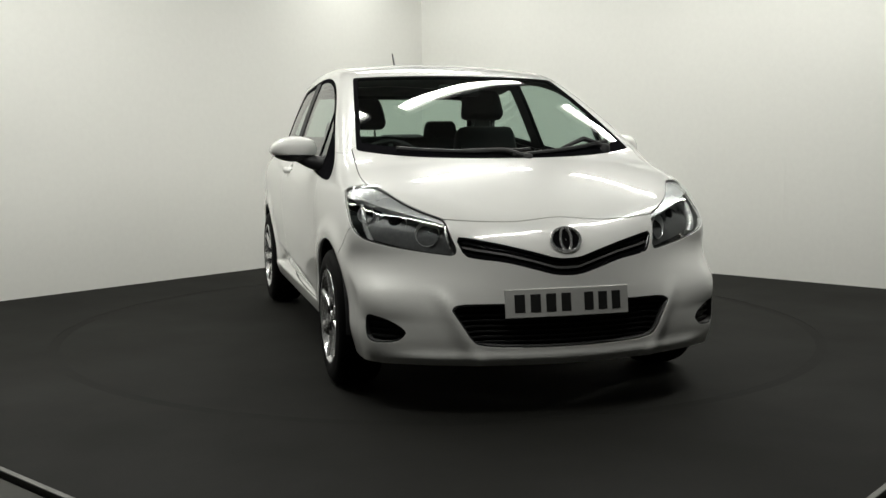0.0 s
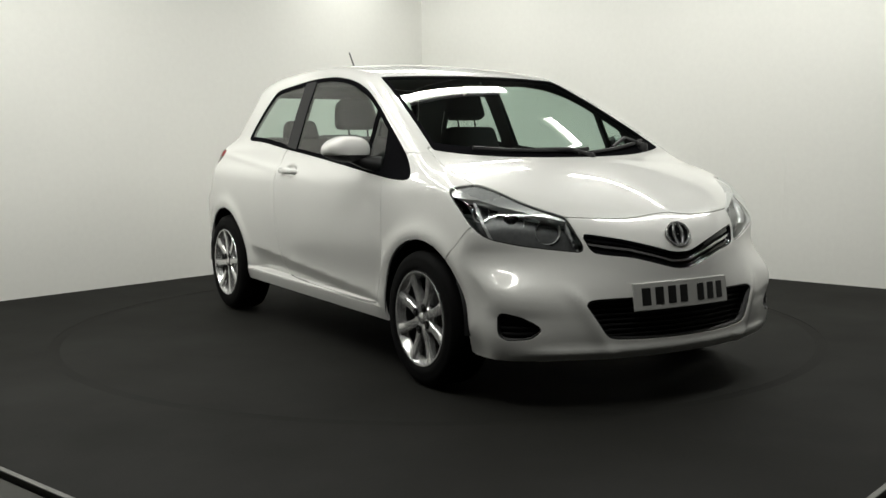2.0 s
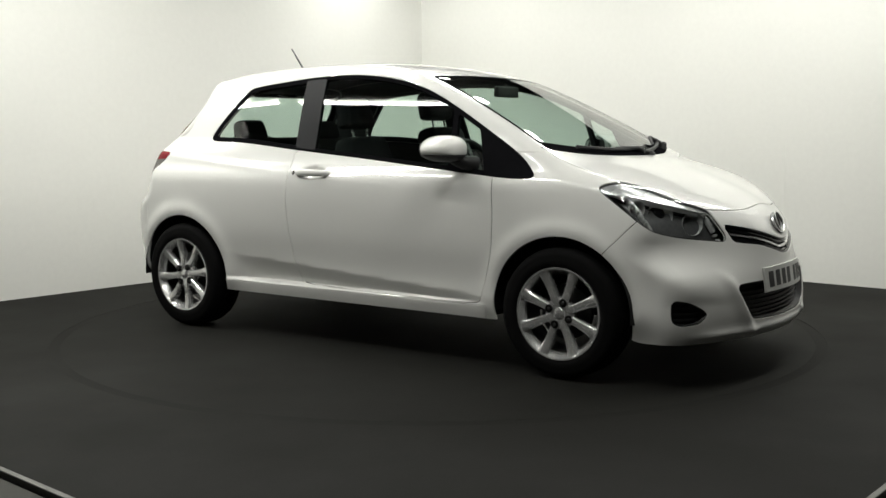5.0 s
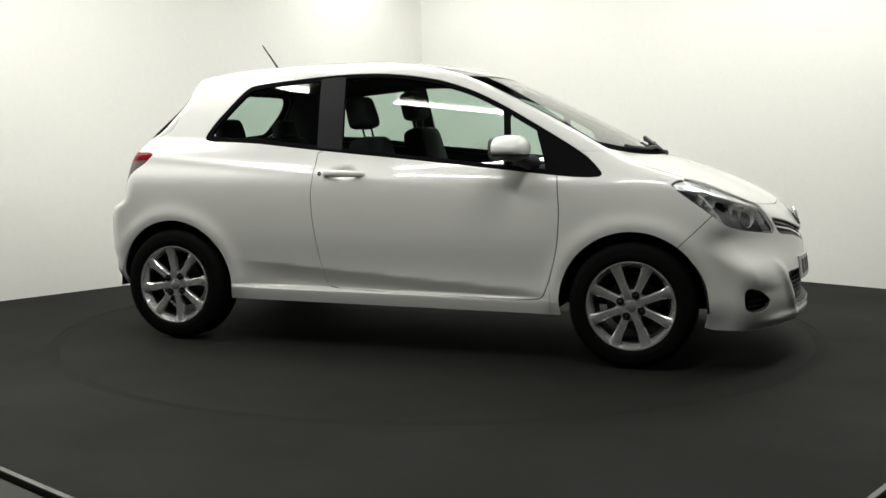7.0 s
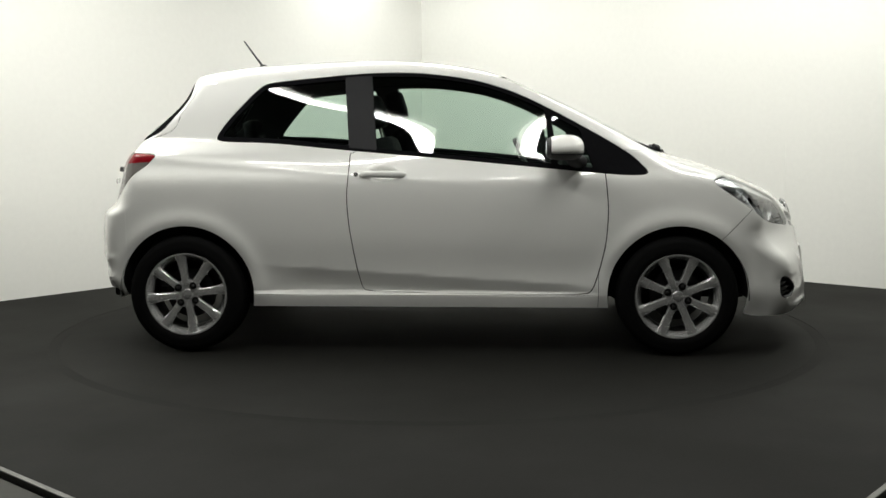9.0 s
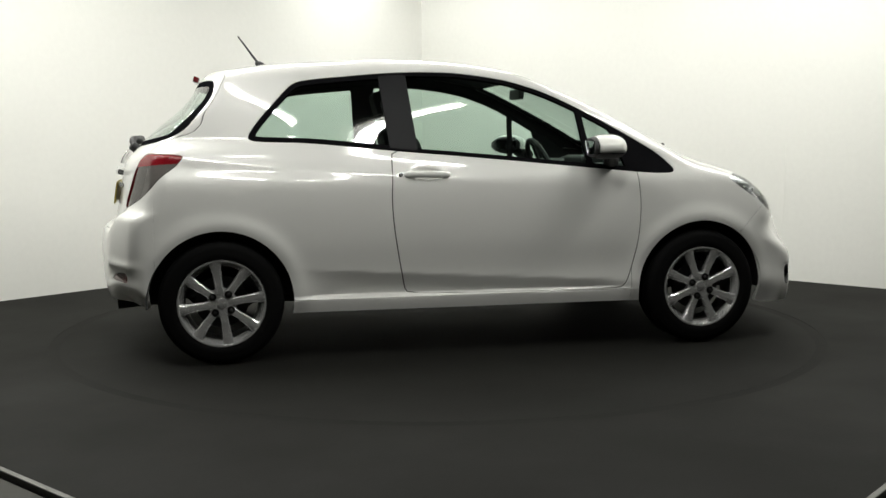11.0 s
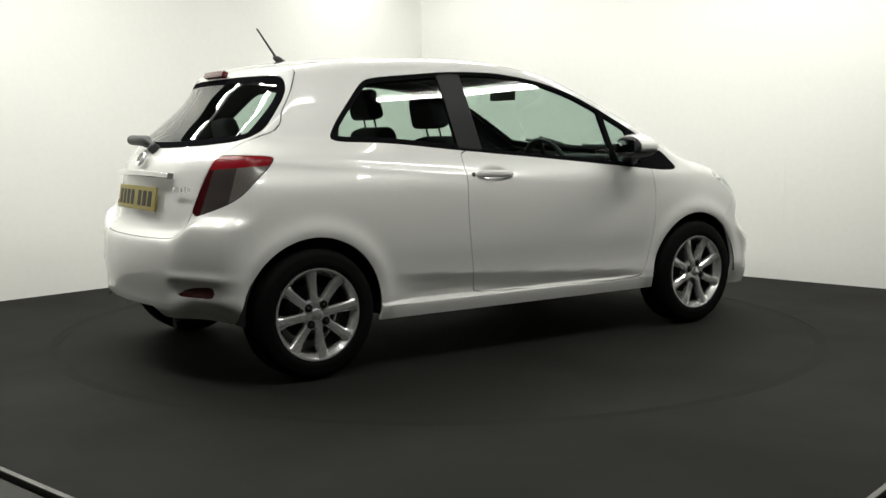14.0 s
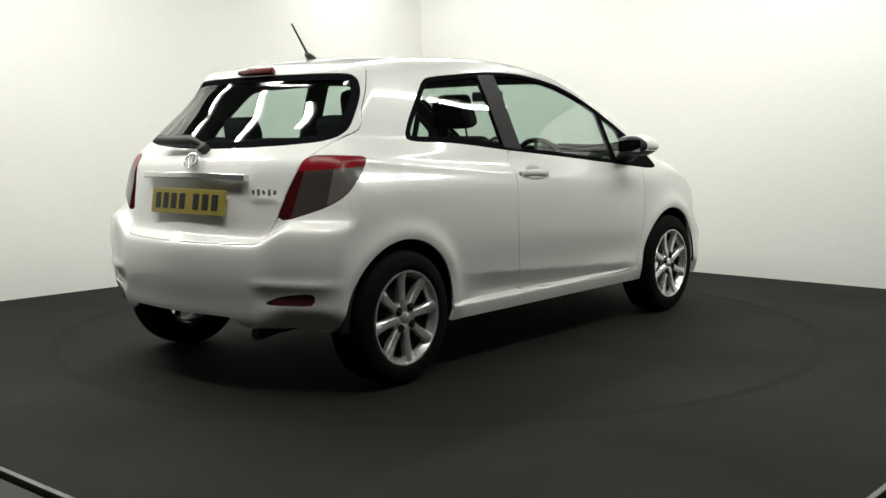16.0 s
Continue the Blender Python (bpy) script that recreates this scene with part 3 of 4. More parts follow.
    rwg = s.mesh("rear_window", bp_, GREEN, thing, "green-tinted rear window", sink=.001, rim=0)
    s.mesh("border", bf_, FRIT, rwg, "black border of the rear window", sink=.001, rim=.012)

    # headlamps: clear cover, smoked bezel, silvered bowls
    for half in halves(s, head):
        side = -1 if s.p[half].mean((0, 1))[1] < 0 else 1
        cover = s.mesh("headlamp", half, LENS, thing, "clear headlamp with smoked bezel and silver bowls", rim=.0)
        upper, lower = s.cut(half, lambda p: p[:, 2] - np.interp(p[:, 0] - np.abs(p[:, 1]), [.61, .80, .95, 1.15, 1.34, 1.45], [.846, .842, .812, .778, .748, .71]))
        s.mesh("bezel", upper, BEZEL, cover, "smoked inner bezel", sink=.062, rim=0)
        s.mesh("reflector_strip", lower, REFLECTOR, cover, "silvered upper strip", sink=.012, rim=.03)
        along = lambda p: p[:, 0] - np.abs(p[:, 1])
        for s0, k, wid, deep in ((.865, -.75, .011, .030), (1.330, -.62, .006, .024)):
            bar = s.cut(upper, lambda p: np.abs(along(p) - s0 - k * (p[:, 2] - .74)) - wid)[0]
            s.mesh("divider", bar, REFLECTOR, cover, "silvered divider between the lamp bowls", sink=deep, rim=.03)
        for bx, by, bz, r in ((1.655, .655, .745, .062), (1.755, .535, .705, .052), (1.565, .735, .775, .036)):
            bm = bmesh.new()
            revolve(bm, [(r, .040), (r * .97, .036), (r * .85, .012), (r * .55, -.010), (r * .25, -.018), (.002, -.020)], 24)
            way = Vector((.80, side * .60, .05)).normalized()
            spot = Vector((bx, side * by, bz))
            while max(float(body(*(spot + way * .04 + o))) for o in (Vector((0, 0, r)), Vector((0, 0, -r)), way.cross(Vector((0, 0, r))), way.cross(Vector((0, 0, -r))))) > -.014:
                spot = spot - way * .005
            m = Matrix.Translation(spot) @ way.to_track_quat("Y", "Z").to_matrix().to_4x4()
            bmesh.ops.transform(bm, matrix=m, verts=bm.verts)
            part("lamp_bowl", bm, REFLECTOR, cover, "silvered lamp bowl")
            bm = bmesh.new()
            main = r > .06
            bmesh.ops.create_uvsphere(bm, u_segments=18, v_segments=10, radius=r * (.62 if main else .35))
            bmesh.ops.transform(bm, matrix=m @ Matrix.Translation((0, .004 if main else .008, 0)), verts=bm.verts)
            part("bulb", bm, BLACK if main else LENS, cover, "dark projector lens" if main else "")
    # tail lamps: red crown over a smoked lens
    for half in halves(s, tail):
        red, low = s.cut(half, lambda p: (.968 - .05 * (-p[:, 0] - np.abs(p[:, 1]) - .70)) - p[:, 2])
        edge, lens = s.cut(low, lambda p: 1.015 + .42 * (.96 - p[:, 2]) - (-p[:, 0] - np.abs(p[:, 1])))
        tl = s.mesh("tail_lamp", red, RED, thing, "red and smoked wraparound tail lamp", rim=.02)
        pale, lens = s.cut(lens, lambda p: (-p[:, 0] - np.abs(p[:, 1])) - .845 - .30 * (.95 - p[:, 2]))
        s.mesh("clear_lens", pale, CLEARLENS, tl, "pale reversing lamp lens", rim=.02)
        s.mesh("smoked_lens", lens, SMOKE, tl, "smoked lower lens", rim=.02)
        s.mesh("inner_lens", edge, INNERRED, tl, "dark red inner lens", rim=.02)
    # nose openings
    gb = s.mesh("grille", grille, PLASTIC, fb, "black upper grille", sink=.04, rim=0)
    wall_g = s.cut(grille, inset(in_front(GRILLE, 1, True), .006))[1]
    s.mesh("grille_rim", wall_g, BLACK, gb, "black grille rim", sink=.003, rim=.04)
    low_edge = lambda p: np.interp(np.abs(p[:, 1]), [0, .05, .135, .245, .343, .41], [.578, .580, .606, .634, .648, .660])
    def strip(tris, height, wid, margin):
        t = s.cut(tris, margin)[0]
        t = s.cut(t, lambda p: p[:, 2] - height(p) - wid)[0]
        return s.cut(t, lambda p: height(p) - wid - p[:, 2])[0]

    for off, wid, mt, lab in ((0.0, .0045, CHROME, "thin chrome grille bar"), (-.026, .008, BLACK, "black grille slat"), (.026, .008, BLACK, "black grille slat")):
        bar = strip(grille, lambda p: low_edge(p) + off, wid, inset(in_front(GRILLE, 1, True), .008))
        s.mesh("slat", bar, mt, gb, lab, sink=.012, rim=.02)
    ib = s.mesh("lower_intake", intake, PLASTIC, fb, "black lower intake", sink=.06, rim=0)
    s.mesh("intake_rim", s.cut(intake, inset(in_front(INTAKE, 2, True), .007))[1], PLASTIC, ib, "black intake rim", sink=.004, rim=.06)
    for k in range(7):
        z0 = .290 + .022 * k
        bar = strip(intake, lambda p: z0, .003, inset(in_front(INTAKE, 2, True), .008))
        s.mesh("slat", bar, PLASTIC, ib, "", sink=.03, rim=.02)
    for half in halves(s, foghole):
        fh = s.mesh("fog_lamp_surround", half, PLASTIC, fb, "black fog lamp recess", sink=.035, rim=0)
        s.mesh("surround_rim", s.cut(half, inset(oblique(FOGHOLE, 1, 2), .006))[1], PLASTIC, fh, "", sink=.002, rim=.04)
        for k in range(3):
            z0 = .308 + .026 * k
            bar = strip(half, lambda p: z0, .004, inset(oblique(FOGHOLE, 1, 2), .01))
            s.mesh("slat", bar, PLASTIC, fh, "", sink=.02, rim=.012)
    for half in halves(s, rearfog):
        s.mesh("rear_reflector", half, DIMRED, rb, "dark red bumper reflector", sink=.003, rim=.01)

    # cabin lining behind everything that is not glass
    lining = np.concatenate([rest, roof, hatch, doors, frame, wings, bonnet])
    lining = s.cut(lining, lambda p: np.maximum(np.maximum(p[:, 0] - 1.12, -1.66 - p[:, 0]), .42 - p[:, 2]))[0]
    lining = s.cut(lining, lambda p: np.maximum(-hub_field(p) + .03, .35 - np.abs(p[:, 1])))[1]
    s.mesh("cabin_lining", lining, TRIM, thing, "charcoal cabin lining", sink=.022, rim=0)
    underbody(thing)
    fittings(thing, fb, rb, hatch_ob, door_obs)
    cabin(thing)
    wheels(thing)
    tagged(thing, "white three-door hatchback with alloy wheels on a turntable", "car")
    return thing


def underbody(thing):
    bm = bmesh.new()
    box(bm, .12, 0, .275, 3.0, 1.05, .05, .02)
    box(bm, 0, 0, .27, 1.72, 1.52, .05, .02)
    part("underbody", bm, PLASTIC, thing, "black underbody")
    bm = bmesh.new()
    box(bm, .08, 0, .46, 3.0, .94, .32, .04)
    part("bulkhead", bm, PLASTIC, thing, "dark inner structure")
    for sx in (1, -1):
        for sy in (1, -1):
            bm = bmesh.new()
            n, prev = 26, None
            for i in range(n + 1):
                a = radians(-4 + 188 * i / n)
                ring = [bm.verts.new((MID + sx * AXLE + r * math.cos(a), sy * y, .303 + r * math.sin(a))) for y, r in ((.822, .345), (.80, .358), (.50, .358), (.48, .10))]
                if prev:
                    for j in range(3):
                        bm.faces.new((prev[j], ring[j], ring[j + 1], prev[j + 1]))
                prev = ring
            part("wheel_arch_liner", bm, PLASTIC, thing, "black wheel arch liner")
    bm = bmesh.new()
    tube_path(bm, [(-1.45, -.42, .27), (-1.62, -.43, .27), (-1.76, -.43, .255)], .026, 12)
    part("exhaust_pipe", bm, DARKMETAL, thing, "dull steel exhaust pipe")


def bent_block(y, w, h, x0, x1, curve, m):
    """A thin block across the car, bent to the bumper's sweep, with eased edges."""
    bm = bmesh.new()
    n, rings = 10, []
    c = .0025
    for i in range(n + 1):
        q = y - w / 2 + w * i / n
        d = -curve * q * q
        out = [(x0, -h / 2), (x0, h / 2), (x1 - c, h / 2), (x1, h / 2 - c), (x1, -h / 2 + c), (x1 - c, -h / 2)]
        rings.append([bm.verts.new((d + a, q, b)) for a, b in out])
    for A, B in zip(rings, rings[1:]):
        for k in range(6):
            bm.faces.new((A[k], A[(k + 1) % 6], B[(k + 1) % 6], B[k]))
    bm.faces.new(rings[0])
    bm.faces.new(rings[-1])
    bmesh.ops.recalc_face_normals(bm, faces=bm.faces)
    bmesh.ops.transform(bm, matrix=m, verts=bm.verts)
    return bm


def side_y(x, z):
    """Half width of the body at a height."""
    lo, hi = .5, 1.0
    for _ in range(40):
        mid = (lo + hi) / 2
        lo, hi = (mid, hi) if float(body(np.float64(x), np.float64(mid), np.float64(z))) < 0 else (lo, mid)
    return lo


def fittings(thing, fb, rb, hatch_ob, door_obs):
    # plates, with plain bars
    for name, m, mt, own, lab in (("number_plate", pose(2.003, -.003, .445, 0, -8, 0), PLATE_W, fb, "white number plate with plain dark bars"),
                                  ("number_plate", pose(-1.781, 0, .812, 0, -9, 180), PLATE_Y, hatch_ob, "yellow number plate with plain dark bars")):
        curve = .50 if own is fb else .18
        pl = part(name, bent_block(0, .520, .113, -.004, .004, curve, m), mt, own, lab)
        for y in (-.205, -.143, -.081, -.019, .078, .140, .202):
            part("plate_bar", bent_block(y, .040, .074, .003, .0052, curve, m), INK, pl)
    # oval badges: plain chrome rings on a dark field
    for m, own in ((pose(1.934, 0, .681, 0, -22, 0), fb), (pose(-1.735, 0, .988, 0, -28, 180), hatch_ob)):
        k = 1.0 if own is fb else .72
        bm = bmesh.new()
        revolve(bm, [(.050, 0), (.050, .006), (.030, .008), (.002, .009)], 28)
        bmesh.ops.transform(bm, matrix=m @ pose(0, 0, 0, 0, 0, -90) @ Matrix.Diagonal((1.25 * k, 1, k, 1)), verts=bm.verts)
        badge = part("badge", bm, BLACK if own is fb else PAINT, own, "dark oval badge with plain chrome rings")
        for a, b, dz in ((1.0, 1.0, 0), (.36, .95, 0)):
            bm = bmesh.new()
            pts = [(.010, .062 * k * a * math.cos(t), .050 * k * (b * math.sin(t) + dz)) for t in np.linspace(0, 2 * math.pi, 33)]
            tube_path(bm, pts, .0058 * k, 6)
            bmesh.ops.transform(bm, matrix=m, verts=bm.verts)
            part("ring", bm, ALLOY, badge, "chrome ring")
    # chrome strip over the rear plate, handle recess under it
    bm = bent_block(0, .72, .026, -.012, .016, .27, pose(-1.764, 0, .926, 0, -9, 180))
    part("chrome_strip", bm, CHROME, hatch_ob, "chrome strip above the plate")
    bm = bmesh.new()
    for i in range(5):
        box(bm, -1.733 + .012 * i * .6, -.405 - .026 * i, .862, .004, .017, .020 + .008 * (i % 2), .001)
    part("model_lettering", bm, CHROME, hatch_ob, "small chrome bars of lettering")
    # high brake lamp in the spoiler lip
    bm = bmesh.new()
    box(bm, 0, 0, 0, .03, .24, .030, .006)
    bmesh.ops.transform(bm, matrix=pose(-1.352, 0, 1.400, 0, 20, 0), verts=bm.verts)
    part("high_brake_lamp", bm, DIMRED, hatch_ob, "dark red high brake lamp")
    # rear wiper
    bm = bmesh.new()
    tube_path(bm, [(-1.685, -.02, 1.052), (-1.70, .02, 1.072), (-1.695, .06, 1.078), (-1.68, .32, 1.082), (-1.67, .36, 1.082)], [.016, .018, .027, .025, .010], 10)
    wiper = part("rear_wiper", bm, PLASTIC, hatch_ob, "black rear wiper")
    bm = bmesh.new()
    revolve(bm, [(.026, -.02), (.026, .012), (.018, .02), (.002, .022)], 16)
    bmesh.ops.transform(bm, matrix=Matrix.Translation((-1.69, -.02, 1.045)) @ Vector((-1, 0, .7)).to_track_quat("Y", "Z").to_matrix().to_4x4(), verts=bm.verts)
    part("wiper_hub", bm, PLASTIC, wiper)
    # front wipers on the scuttle
    over = lambda x, y: float(CABIN(x)) - .10 * y * y
    for y0, y1 in ((-.50, .12), (.02, .56)):
        bm = bmesh.new()
        f = lambda y, k: (1.245 - k - .41 * y * y, y, over(1.245 - k - .41 * y * y, y) + .020)
        tube_path(bm, [f(y, .06 * abs(y - y0)) for y in np.linspace(y0, y1, 12)], .010, 6)
        wiper = part("windscreen_wiper", bm, PLASTIC, thing, "black windscreen wiper")
        bm = bmesh.new()
        px, py = 1.262 - .41 * y1 * y1, y1 - .03
        tube_path(bm, [(px, py, over(px, py) + .018), (px - .03, py - .10, over(px - .03, py - .10) + .030), f((y0 + y1) / 2, .03)], [.013, .012, .008], 8)
        part("wiper_arm", bm, PLASTIC, wiper)
        bm = bmesh.new()
        revolve(bm, [(.024, -.03), (.024, .010), (.016, .020), (.002, .022)], 14, axis="z")
        bmesh.ops.translate(bm, vec=(px, py, over(px, py) + .012), verts=bm.verts)
        part("wiper_pivot", bm, PLASTIC, wiper)
    # aerial
    bm = bmesh.new()
    tube_path(bm, [(-.985, 0, 1.472), (-1.015, 0, 1.492), (-1.035, 0, 1.500)], [.020, .017, .010], 10)
    base = part("aerial", bm, PLASTIC, thing, "short black roof aerial")
    bm = bmesh.new()
    tube_path(bm, [(-1.02, 0, 1.497), (-1.125, 0, 1.640)], [.0065, .004], 8)
    part("aerial_rod", bm, PLASTIC, base)
    # door handles and mirrors
    for sy, door in ((-1, door_obs[0]), (1, door_obs[1])):
        own = door or thing
        bm = bmesh.new()
        pts = [(x, sy * (side_y(x, z) + lift), z) for x, z, lift in ((-.345, .906, -.002), (-.328, .908, .016), (-.232, .908, .046), (-.140, .906, .016), (-.120, .905, -.002))]
        tube_path(bm, pts, [.008, .0105, .0115, .0105, .008], 12)
        bmesh.ops.transform(bm, matrix=Matrix.Translation((0, 0, .908)) @ Matrix.Diagonal((1, 1, 1.55, 1)) @ Matrix.Translation((0, 0, -.908)), verts=bm.verts)
        part("door_handle", bm, PAINT, own, "white pull handle")
        bm = bmesh.new()
        revolve(bm, [(.011, -.004), (.011, .004), (.008, .006), (.002, .0065)], 14)
        bmesh.ops.transform(bm, matrix=Matrix.Translation((-.366, sy * (side_y(-.366, .906) + .001), .906)) @ Matrix.Rotation(0 if sy > 0 else math.pi, 4, "Z"), verts=bm.verts)
        part("lock", bm, CHROME, own, "small chrome lock")
        bm = bmesh.new()
        bmesh.ops.create_uvsphere(bm, u_segments=28, v_segments=18, radius=1.0)
        for v in bm.verts:
            x, y, z = v.co
            r = abs(x) ** 2.6 + abs(y) ** 2.6 + abs(z) ** 2.6
            v.co *= r ** (-1 / 2.6)
            v.co = Vector((v.co.x * (.085 if v.co.x > 0 else .112), v.co.y * .114, v.co.z * (.068 if v.co.z > 0 else .056)))
            v.co.z *= 1.0 - .38 * (v.co.y / .114 > 0) * abs(v.co.y / .114) ** 2
        bmesh.ops.transform(bm, matrix=Matrix.Translation((.672, sy * .908, 1.030)) @ Matrix.Diagonal((1, sy, 1, 1)), verts=bm.verts)
        if sy < 0:
            bmesh.ops.reverse_faces(bm, faces=bm.faces)
        lowbm = bm.copy()
        backbm = bm.copy()
        for b in (bm, lowbm):
            bmesh.ops.bisect_plane(b, geom=b.verts[:] + b.edges[:] + b.faces[:], plane_co=(.600, 0, 0), plane_no=(1, 0, 0), clear_inner=True)
        bmesh.ops.bisect_plane(backbm, geom=backbm.verts[:] + backbm.edges[:] + backbm.faces[:], plane_co=(.598, 0, 0), plane_no=(1, 0, 0), clear_outer=True)
        bmesh.ops.bisect_plane(backbm, geom=backbm.verts[:] + backbm.edges[:] + backbm.faces[:], plane_co=(.580, 0, 0), plane_no=(1, 0, 0), clear_inner=True)
        bmesh.ops.holes_fill(backbm, edges=[e for e in backbm.edges if e.is_boundary and all(v.co.x < .59 for v in e.verts)])
        bmesh.ops.bisect_plane(bm, geom=bm.verts[:] + bm.edges[:] + bm.faces[:], plane_co=(0, 0, 1.008), plane_no=(0, 0, 1), clear_inner=True)
        bmesh.ops.bisect_plane(lowbm, geom=lowbm.verts[:] + lowbm.edges[:] + lowbm.faces[:], plane_co=(0, 0, 1.004), plane_no=(0, 0, 1), clear_outer=True)
        glassbm = bmesh.new()
        box(glassbm, 0, 0, 0, .004, .135, .066, .0015)
        bmesh.ops.transform(glassbm, matrix=pose(.5785, sy * .905, 1.033), verts=glassbm.verts)
        if sy > 0:
            fold = Matrix.Translation((.70, .845, 0)) @ Matrix.Rotation(radians(62), 4, "Z") @ Matrix.Translation((-.70, -.845, 0))
            for b in (bm, lowbm, backbm, glassbm):
                bmesh.ops.transform(b, matrix=fold, verts=b.verts)
        mir = part("door_mirror", bm, PAINT, own, "white mirror cap over a black shell" + (", folded in" if sy > 0 else ""))
        part("mirror_shell", lowbm, PLASTIC, mir, "black mirror shell")
        part("mirror_surround", backbm, PLASTIC, mir, "black mirror surround")
        bm = bmesh.new()
        tube_path(bm, [(.69, sy * .88, .998), (.715, sy * .83, .972), (.745, sy * .765, .960)], [.030, .032, .042], 10)
        part("mirror_arm", bm, PLASTIC, mir, "black mirror arm")
        part("mirror_glass", glassbm, MIRROR, mir, "mirror glass")


def padded(bm, sx, sy, sz, z, m, top):
    """A cushion that narrows to its top."""
    vs = box(bm, 0, 0, 0, sx, sy, sz, min(sx, sz) * .42)
    for v in vs:
        k = .5 + v.co.z / sz
        v.co.y *= 1 - (1 - top) * k * k
        v.co.x -= .25 * sx * (v.co.y / sy) ** 2
    bmesh.ops.transform(bm, matrix=m @ Matrix.Translation((0, 0, z)), verts=vs)


def cabin(thing):
    bm = bmesh.new()
    box(bm, -.2, 0, .36, 2.5, 1.42, .10, .02)
    part("cabin_floor", bm, TRIM, thing, "dark cabin floor")
    bm = bmesh.new()
    box(bm, .90, 0, .84, .42, 1.34, .22, .06)
    box(bm, 1.02, 0, .93, .20, 1.26, .06, .02)
    box(bm, .78, -.37, .95, .22, .36, .07, .03)
    part("dashboard", bm, TRIM, thing, "charcoal dashboard")
    bm = bmesh.new()
    for y in (-.37,):
        m = Matrix.Translation((.50, y, .905)) @ pose(0, 0, 0, 0, 66, 0)
        pts = [m @ Vector((.178 * math.cos(a), .178 * math.sin(a), 0)) for a in np.linspace(0, 2 * math.pi, 33)]
        tube_path(bm, pts, .015, 8)
        box(bm, 0, 0, -.01, .12, .10, .04, .015, m)
        box(bm, 0, 0, 0, .33, .03, .015, .005, m)
        tube_path(bm, [m @ Vector((0, 0, -.02)), Vector((.80, y, .82))], .03, 8)
    part("steering_wheel", bm, PLASTIC, thing, "black steering wheel")
    for y, dx, dz in ((-.36, -.205, -.060), (.36, -.17, -.005)):
        bm = bmesh.new()
        box(bm, .27 + dx, y, .56, .50, .50, .17, .06)
        seat_in = part("front_seat", bm, FABRIC, thing, "charcoal fabric seat cushion")
        lean = Matrix.Translation((.085 + dx, y, .58 + dz)) @ pose(0, 0, 0, 0, -16, 0)
        bm = bmesh.new()
        padded(bm, .13, .47, .58, .30, lean, .72)
        part("backrest", bm, FABRIC, seat_in, "charcoal fabric backrest")
        bm = bmesh.new()
        padded(bm, .10, .26, .175, .730, lean, .76)
        part("headrest", bm, FABRIC, seat_in, "charcoal headrest")
        for d in (-.06, .06):
            bm = bmesh.new()
            tube_path(bm, [lean @ Vector((0, d, .55)), lean @ Vector((0, d, .68))], .006, 6)
            part("headrest_post", bm, CHROME, seat_in)
    bm = bmesh.new()
    box(bm, -.78, 0, .58, .48, 1.24, .16, .05)
    bench = part("rear_bench", bm, FABRIC, thing, "charcoal fabric bench")
    bm = bmesh.new()
    box(bm, 0, 0, .25, .13, 1.22, .52, .05, Matrix.Translation((-1.02, 0, .60)) @ pose(0, 0, 0, 0, -20, 0))
    part("backrest", bm, FABRIC, bench, "charcoal fabric bench back")
    for y in (-.34, .34):
        lean = Matrix.Translation((-1.01, y, .60)) @ pose(0, 0, 0, 0, -16, 0)
        bm = bmesh.new()
        padded(bm, .08, .24, .12, .555, lean, .8)
        part("headrest", bm, FABRIC, bench, "charcoal headrest")
        for d in (-.06, .06):
            bm = bmesh.new()
            tube_path(bm, [lean @ Vector((0, d, .44)), lean @ Vector((0, d, .53))], .006, 6)
            part("headrest_post", bm, CHROME, bench)
    bm = bmesh.new()
    box(bm, .45, 0, 1.330, .03, .22, .06, .012)
    tube_path(bm, [(.46, 0, 1.34), (.44, 0, 1.375)], .008, 6)
    part("rear_view_mirror", bm, PLASTIC, thing, "black rear-view mirror")
    bm = bmesh.new()
    box(bm, -1.38, 0, .93, .42, 1.16, .03, .01)
    part("parcel_shelf", bm, TRIM, thing, "charcoal parcel shelf")


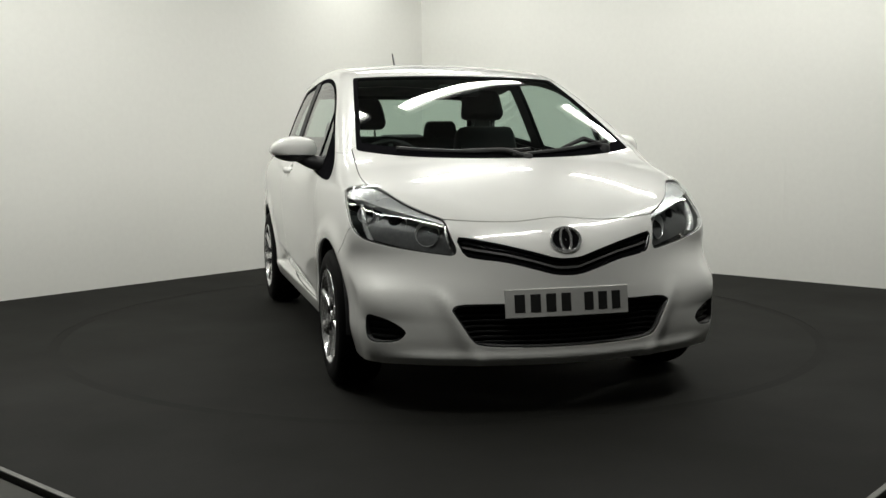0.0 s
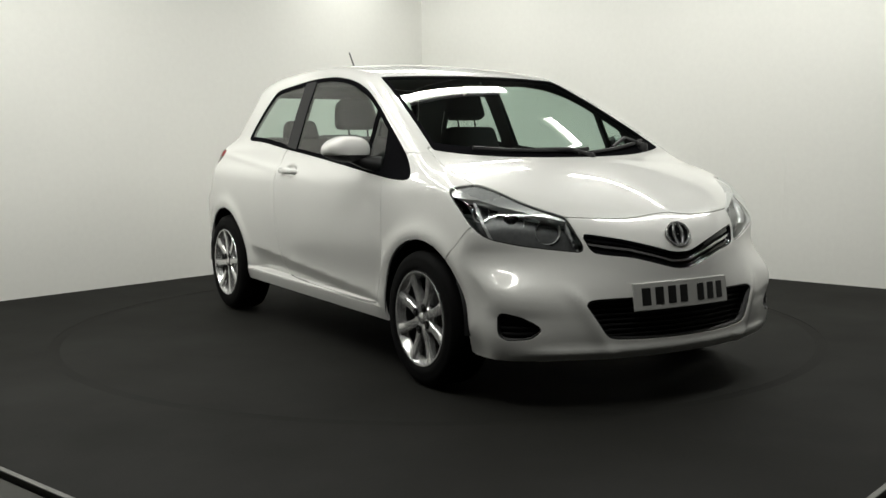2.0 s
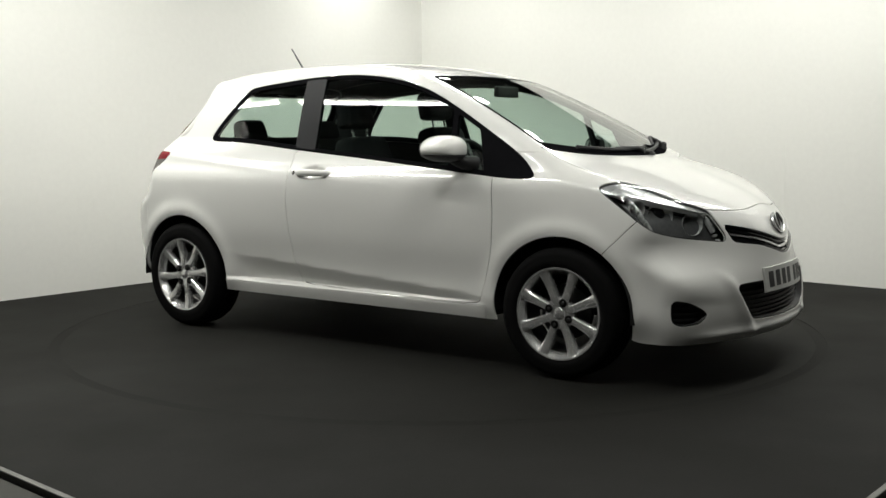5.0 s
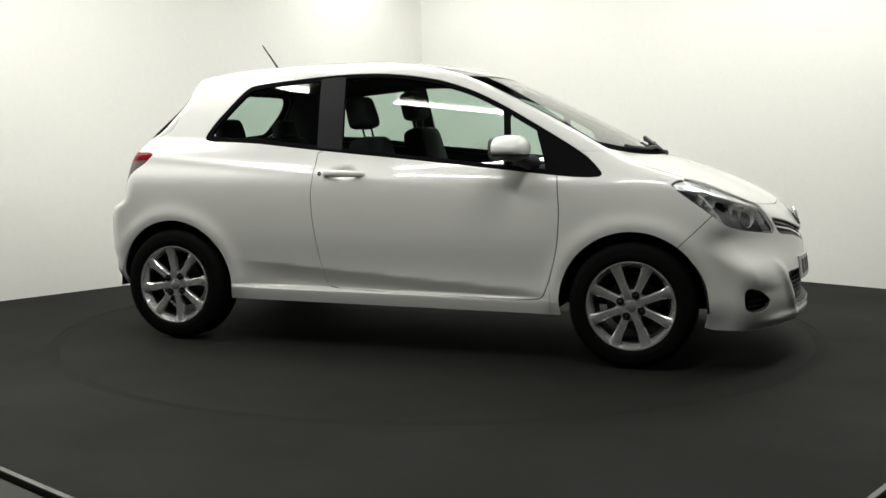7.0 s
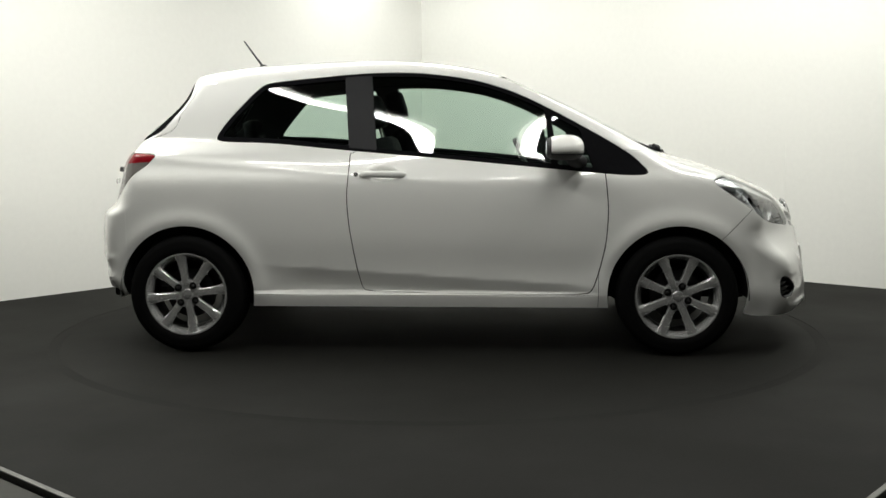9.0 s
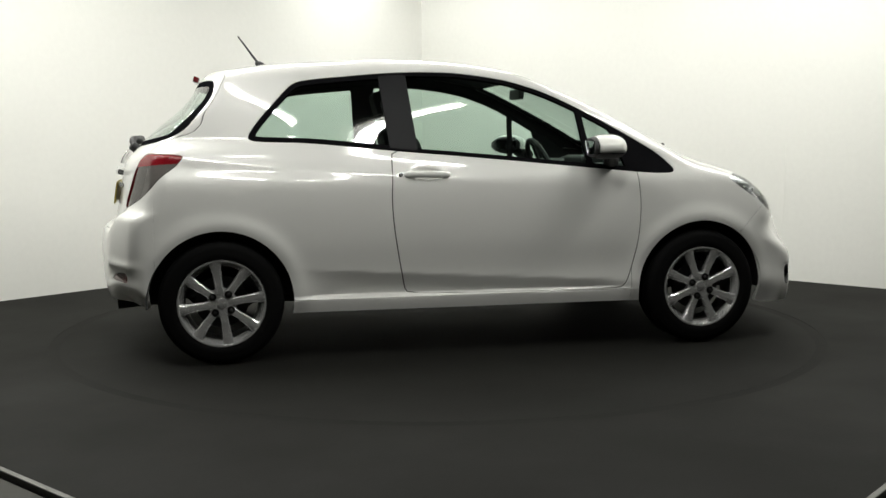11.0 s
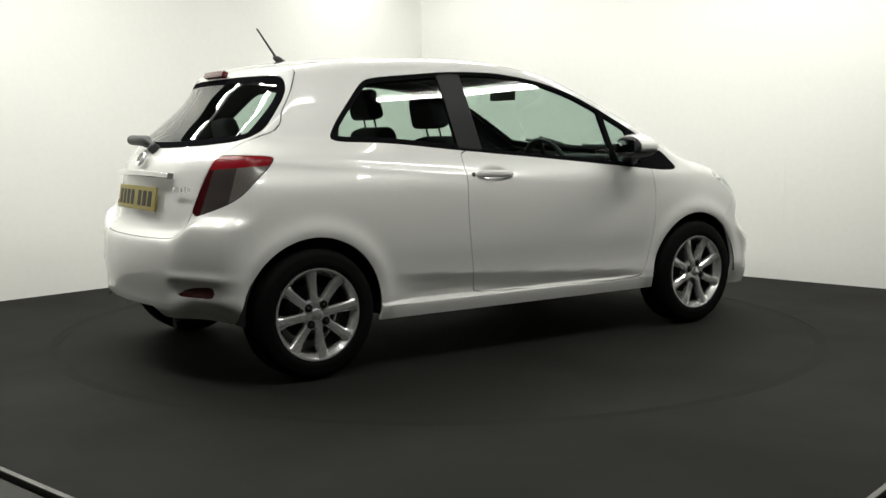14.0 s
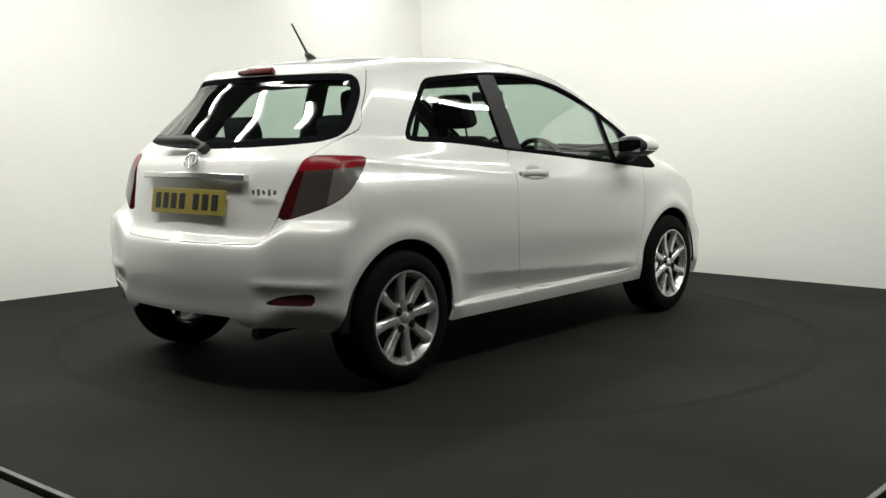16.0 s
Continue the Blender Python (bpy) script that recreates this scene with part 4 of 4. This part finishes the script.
def wheels(thing):
    first = None
    for sx in (1, -1):
        for sy in (1, -1):
            place = pose(MID + sx * AXLE, sy * .740, HUB_Z, 0, 22.5 if sx > 0 else 8, 0 if sy > 0 else 180)
            if first:
                copy_thing(first, place)
                continue
            bm = bmesh.new()
            revolve(bm, [(.190, -.08), (.206, -.092), (.209, -.088), (.200, -.070), (.185, -.03), (.183, .05), (.193, .080), (.206, .092), (.2115, .0965), (.2095, .1015), (.202, .1005), (.196, .090), (.190, .080), (.178, .06), (.176, -.03)], 72, closed=True)
            w = first = part("wheel", bm, ALLOY, thing, "silver alloy wheel rim")
            w.matrix_basis = place
            bm = bmesh.new()
            R = HUB_Z
            prof = [(.205, -.085), (.215, -.100), (.245, -.104), (.275, -.098), (.292, -.085), (R - .003, -.070), (R, -.050)]
            for g in (-.035, 0, .035):
                prof += [(R, g - .008), (R - .006, g - .006), (R - .006, g + .006), (R, g + .008)]
            prof += [(R, .050), (R - .003, .070), (.292, .085), (.275, .098), (.262, .1005), (.258, .1005), (.245, .104), (.228, .104), (.215, .100), (.205, .088), (.200, .06), (.200, -.06)]
            revolve(bm, prof, 72, closed=True)
            part("tyre", bm, RUBBER, w, "black road tyre")
            for k in range(8):
                bm = bmesh.new()
                a = 2 * math.pi * k / 8
                rows = [(.034, .022, .084, .034), (.060, .0190, .088, .034), (.10, .0185, .086, .032), (.15, .0215, .089, .030), (.185, .0265, .095, .026), (.200, .031, .097, .020)]
                rings = []
                for r, hw, y, d in rows:
                    rings.append([bm.verts.new(q) for q in ((r, y - d, -hw), (r, y - .006, -hw), (r, y, -hw * .72), (r, y + .0008, 0), (r, y, hw * .72), (r, y - .006, hw), (r, y - d, hw))])
                for A, B in zip(rings, rings[1:]):
                    for j in range(6):
                        bm.faces.new((A[j], A[j + 1], B[j + 1], B[j]))
                    bm.faces.new((A[6], A[0], B[0], B[6]))
                bm.faces.new(rings[0])
                bm.faces.new(rings[-1])
                bmesh.ops.recalc_face_normals(bm, faces=bm.faces)
                bmesh.ops.rotate(bm, cent=(0, 0, 0), matrix=Matrix.Rotation(-a, 3, "Y"), verts=bm.verts)
                part("spoke", bm, ALLOY, w, "silver spoke")
            bm = bmesh.new()
            revolve(bm, [(.074, .048), (.074, .072), (.066, .083), (.040, .085), (.027, .083), (.026, .086), (.023, .088), (.002, .0885)], 40)
            part("hub_cap", bm, ALLOY, w, "silver hub with plain centre cap")
            for k in range(4):
                a = radians(45 + 90 * k) 
                bm = bmesh.new()
                # near-flat disc on the hub; its black colour stands for a recess's shade
                revolve(bm, [(.0185, .080), (.0185, .0893), (.0165, .0896), (.0155, .0885), (.0010, .0885)], 16)
                bmesh.ops.translate(bm, vec=(.054 * math.cos(a), 0, .054 * math.sin(a)), verts=bm.verts)
                part("nut_shade_disc", bm, RUBBER, w, "black disc painting the shade of a wheel nut recess")
                bm = bmesh.new()
                revolve(bm, [(.0085, .086), (.0085, .0935), (.0065, .0950), (.001, .0952)], 6)
                bmesh.ops.translate(bm, vec=(.054 * math.cos(a), 0, .054 * math.sin(a)), verts=bm.verts)
                part("wheel_nut", bm, DARKMETAL, w, "dark wheel nut")
            bm = bmesh.new()
            revolve(bm, [(.1762, -.05), (.1742, -.045), (.1742, .052), (.1775, .064)], 56)
            part("barrel", bm, DARKMETAL, w, "dark inner barrel of the rim")
            bm = bmesh.new()
            revolve(bm, [(.05, .015), (.126, .015), (.128, .012), (.128, -.008), (.05, -.01)], 48)
            part("brake_disc", bm, DARKMETAL, w, "dull steel brake disc")


def turntable():
    thing = new("turntable")
    thing.location = (*HUB, 0)
    bm = bmesh.new()
    revolve(bm, [(.001, -.001), (1.0, -.001), (2.0796, -.001), (2.0800, -.0014), (2.0800, -.035)], 160, axis="z")
    part("deck", bm, DISC, thing, "matt charcoal deck")
    bm = bmesh.new()
    revolve(bm, [(2.0801, -.035), (2.0801, -.0014), (2.0805, -.0010), (2.1375, -.0010), (2.1378, -.0014), (2.1378, -.035)], 160, axis="z")
    part("rim", bm, RIM, thing, "dark worn rim of the deck")
    return tagged(thing, "flush round charcoal turntable deck under the car", "turntable")


TABLE = turntable()
CAR = car()


def motions():
    rows, disc = [], []
    for t, a in TURNS:
        m = pose(HUB[0], HUB[1], 0, 0, 0, a)
        rows.append((t, m @ pose(CAR_OFF[0], CAR_OFF[1], 0)))
        disc.append((t, m))
    walk(CAR, rows)
    walk(TABLE, disc)


motions()
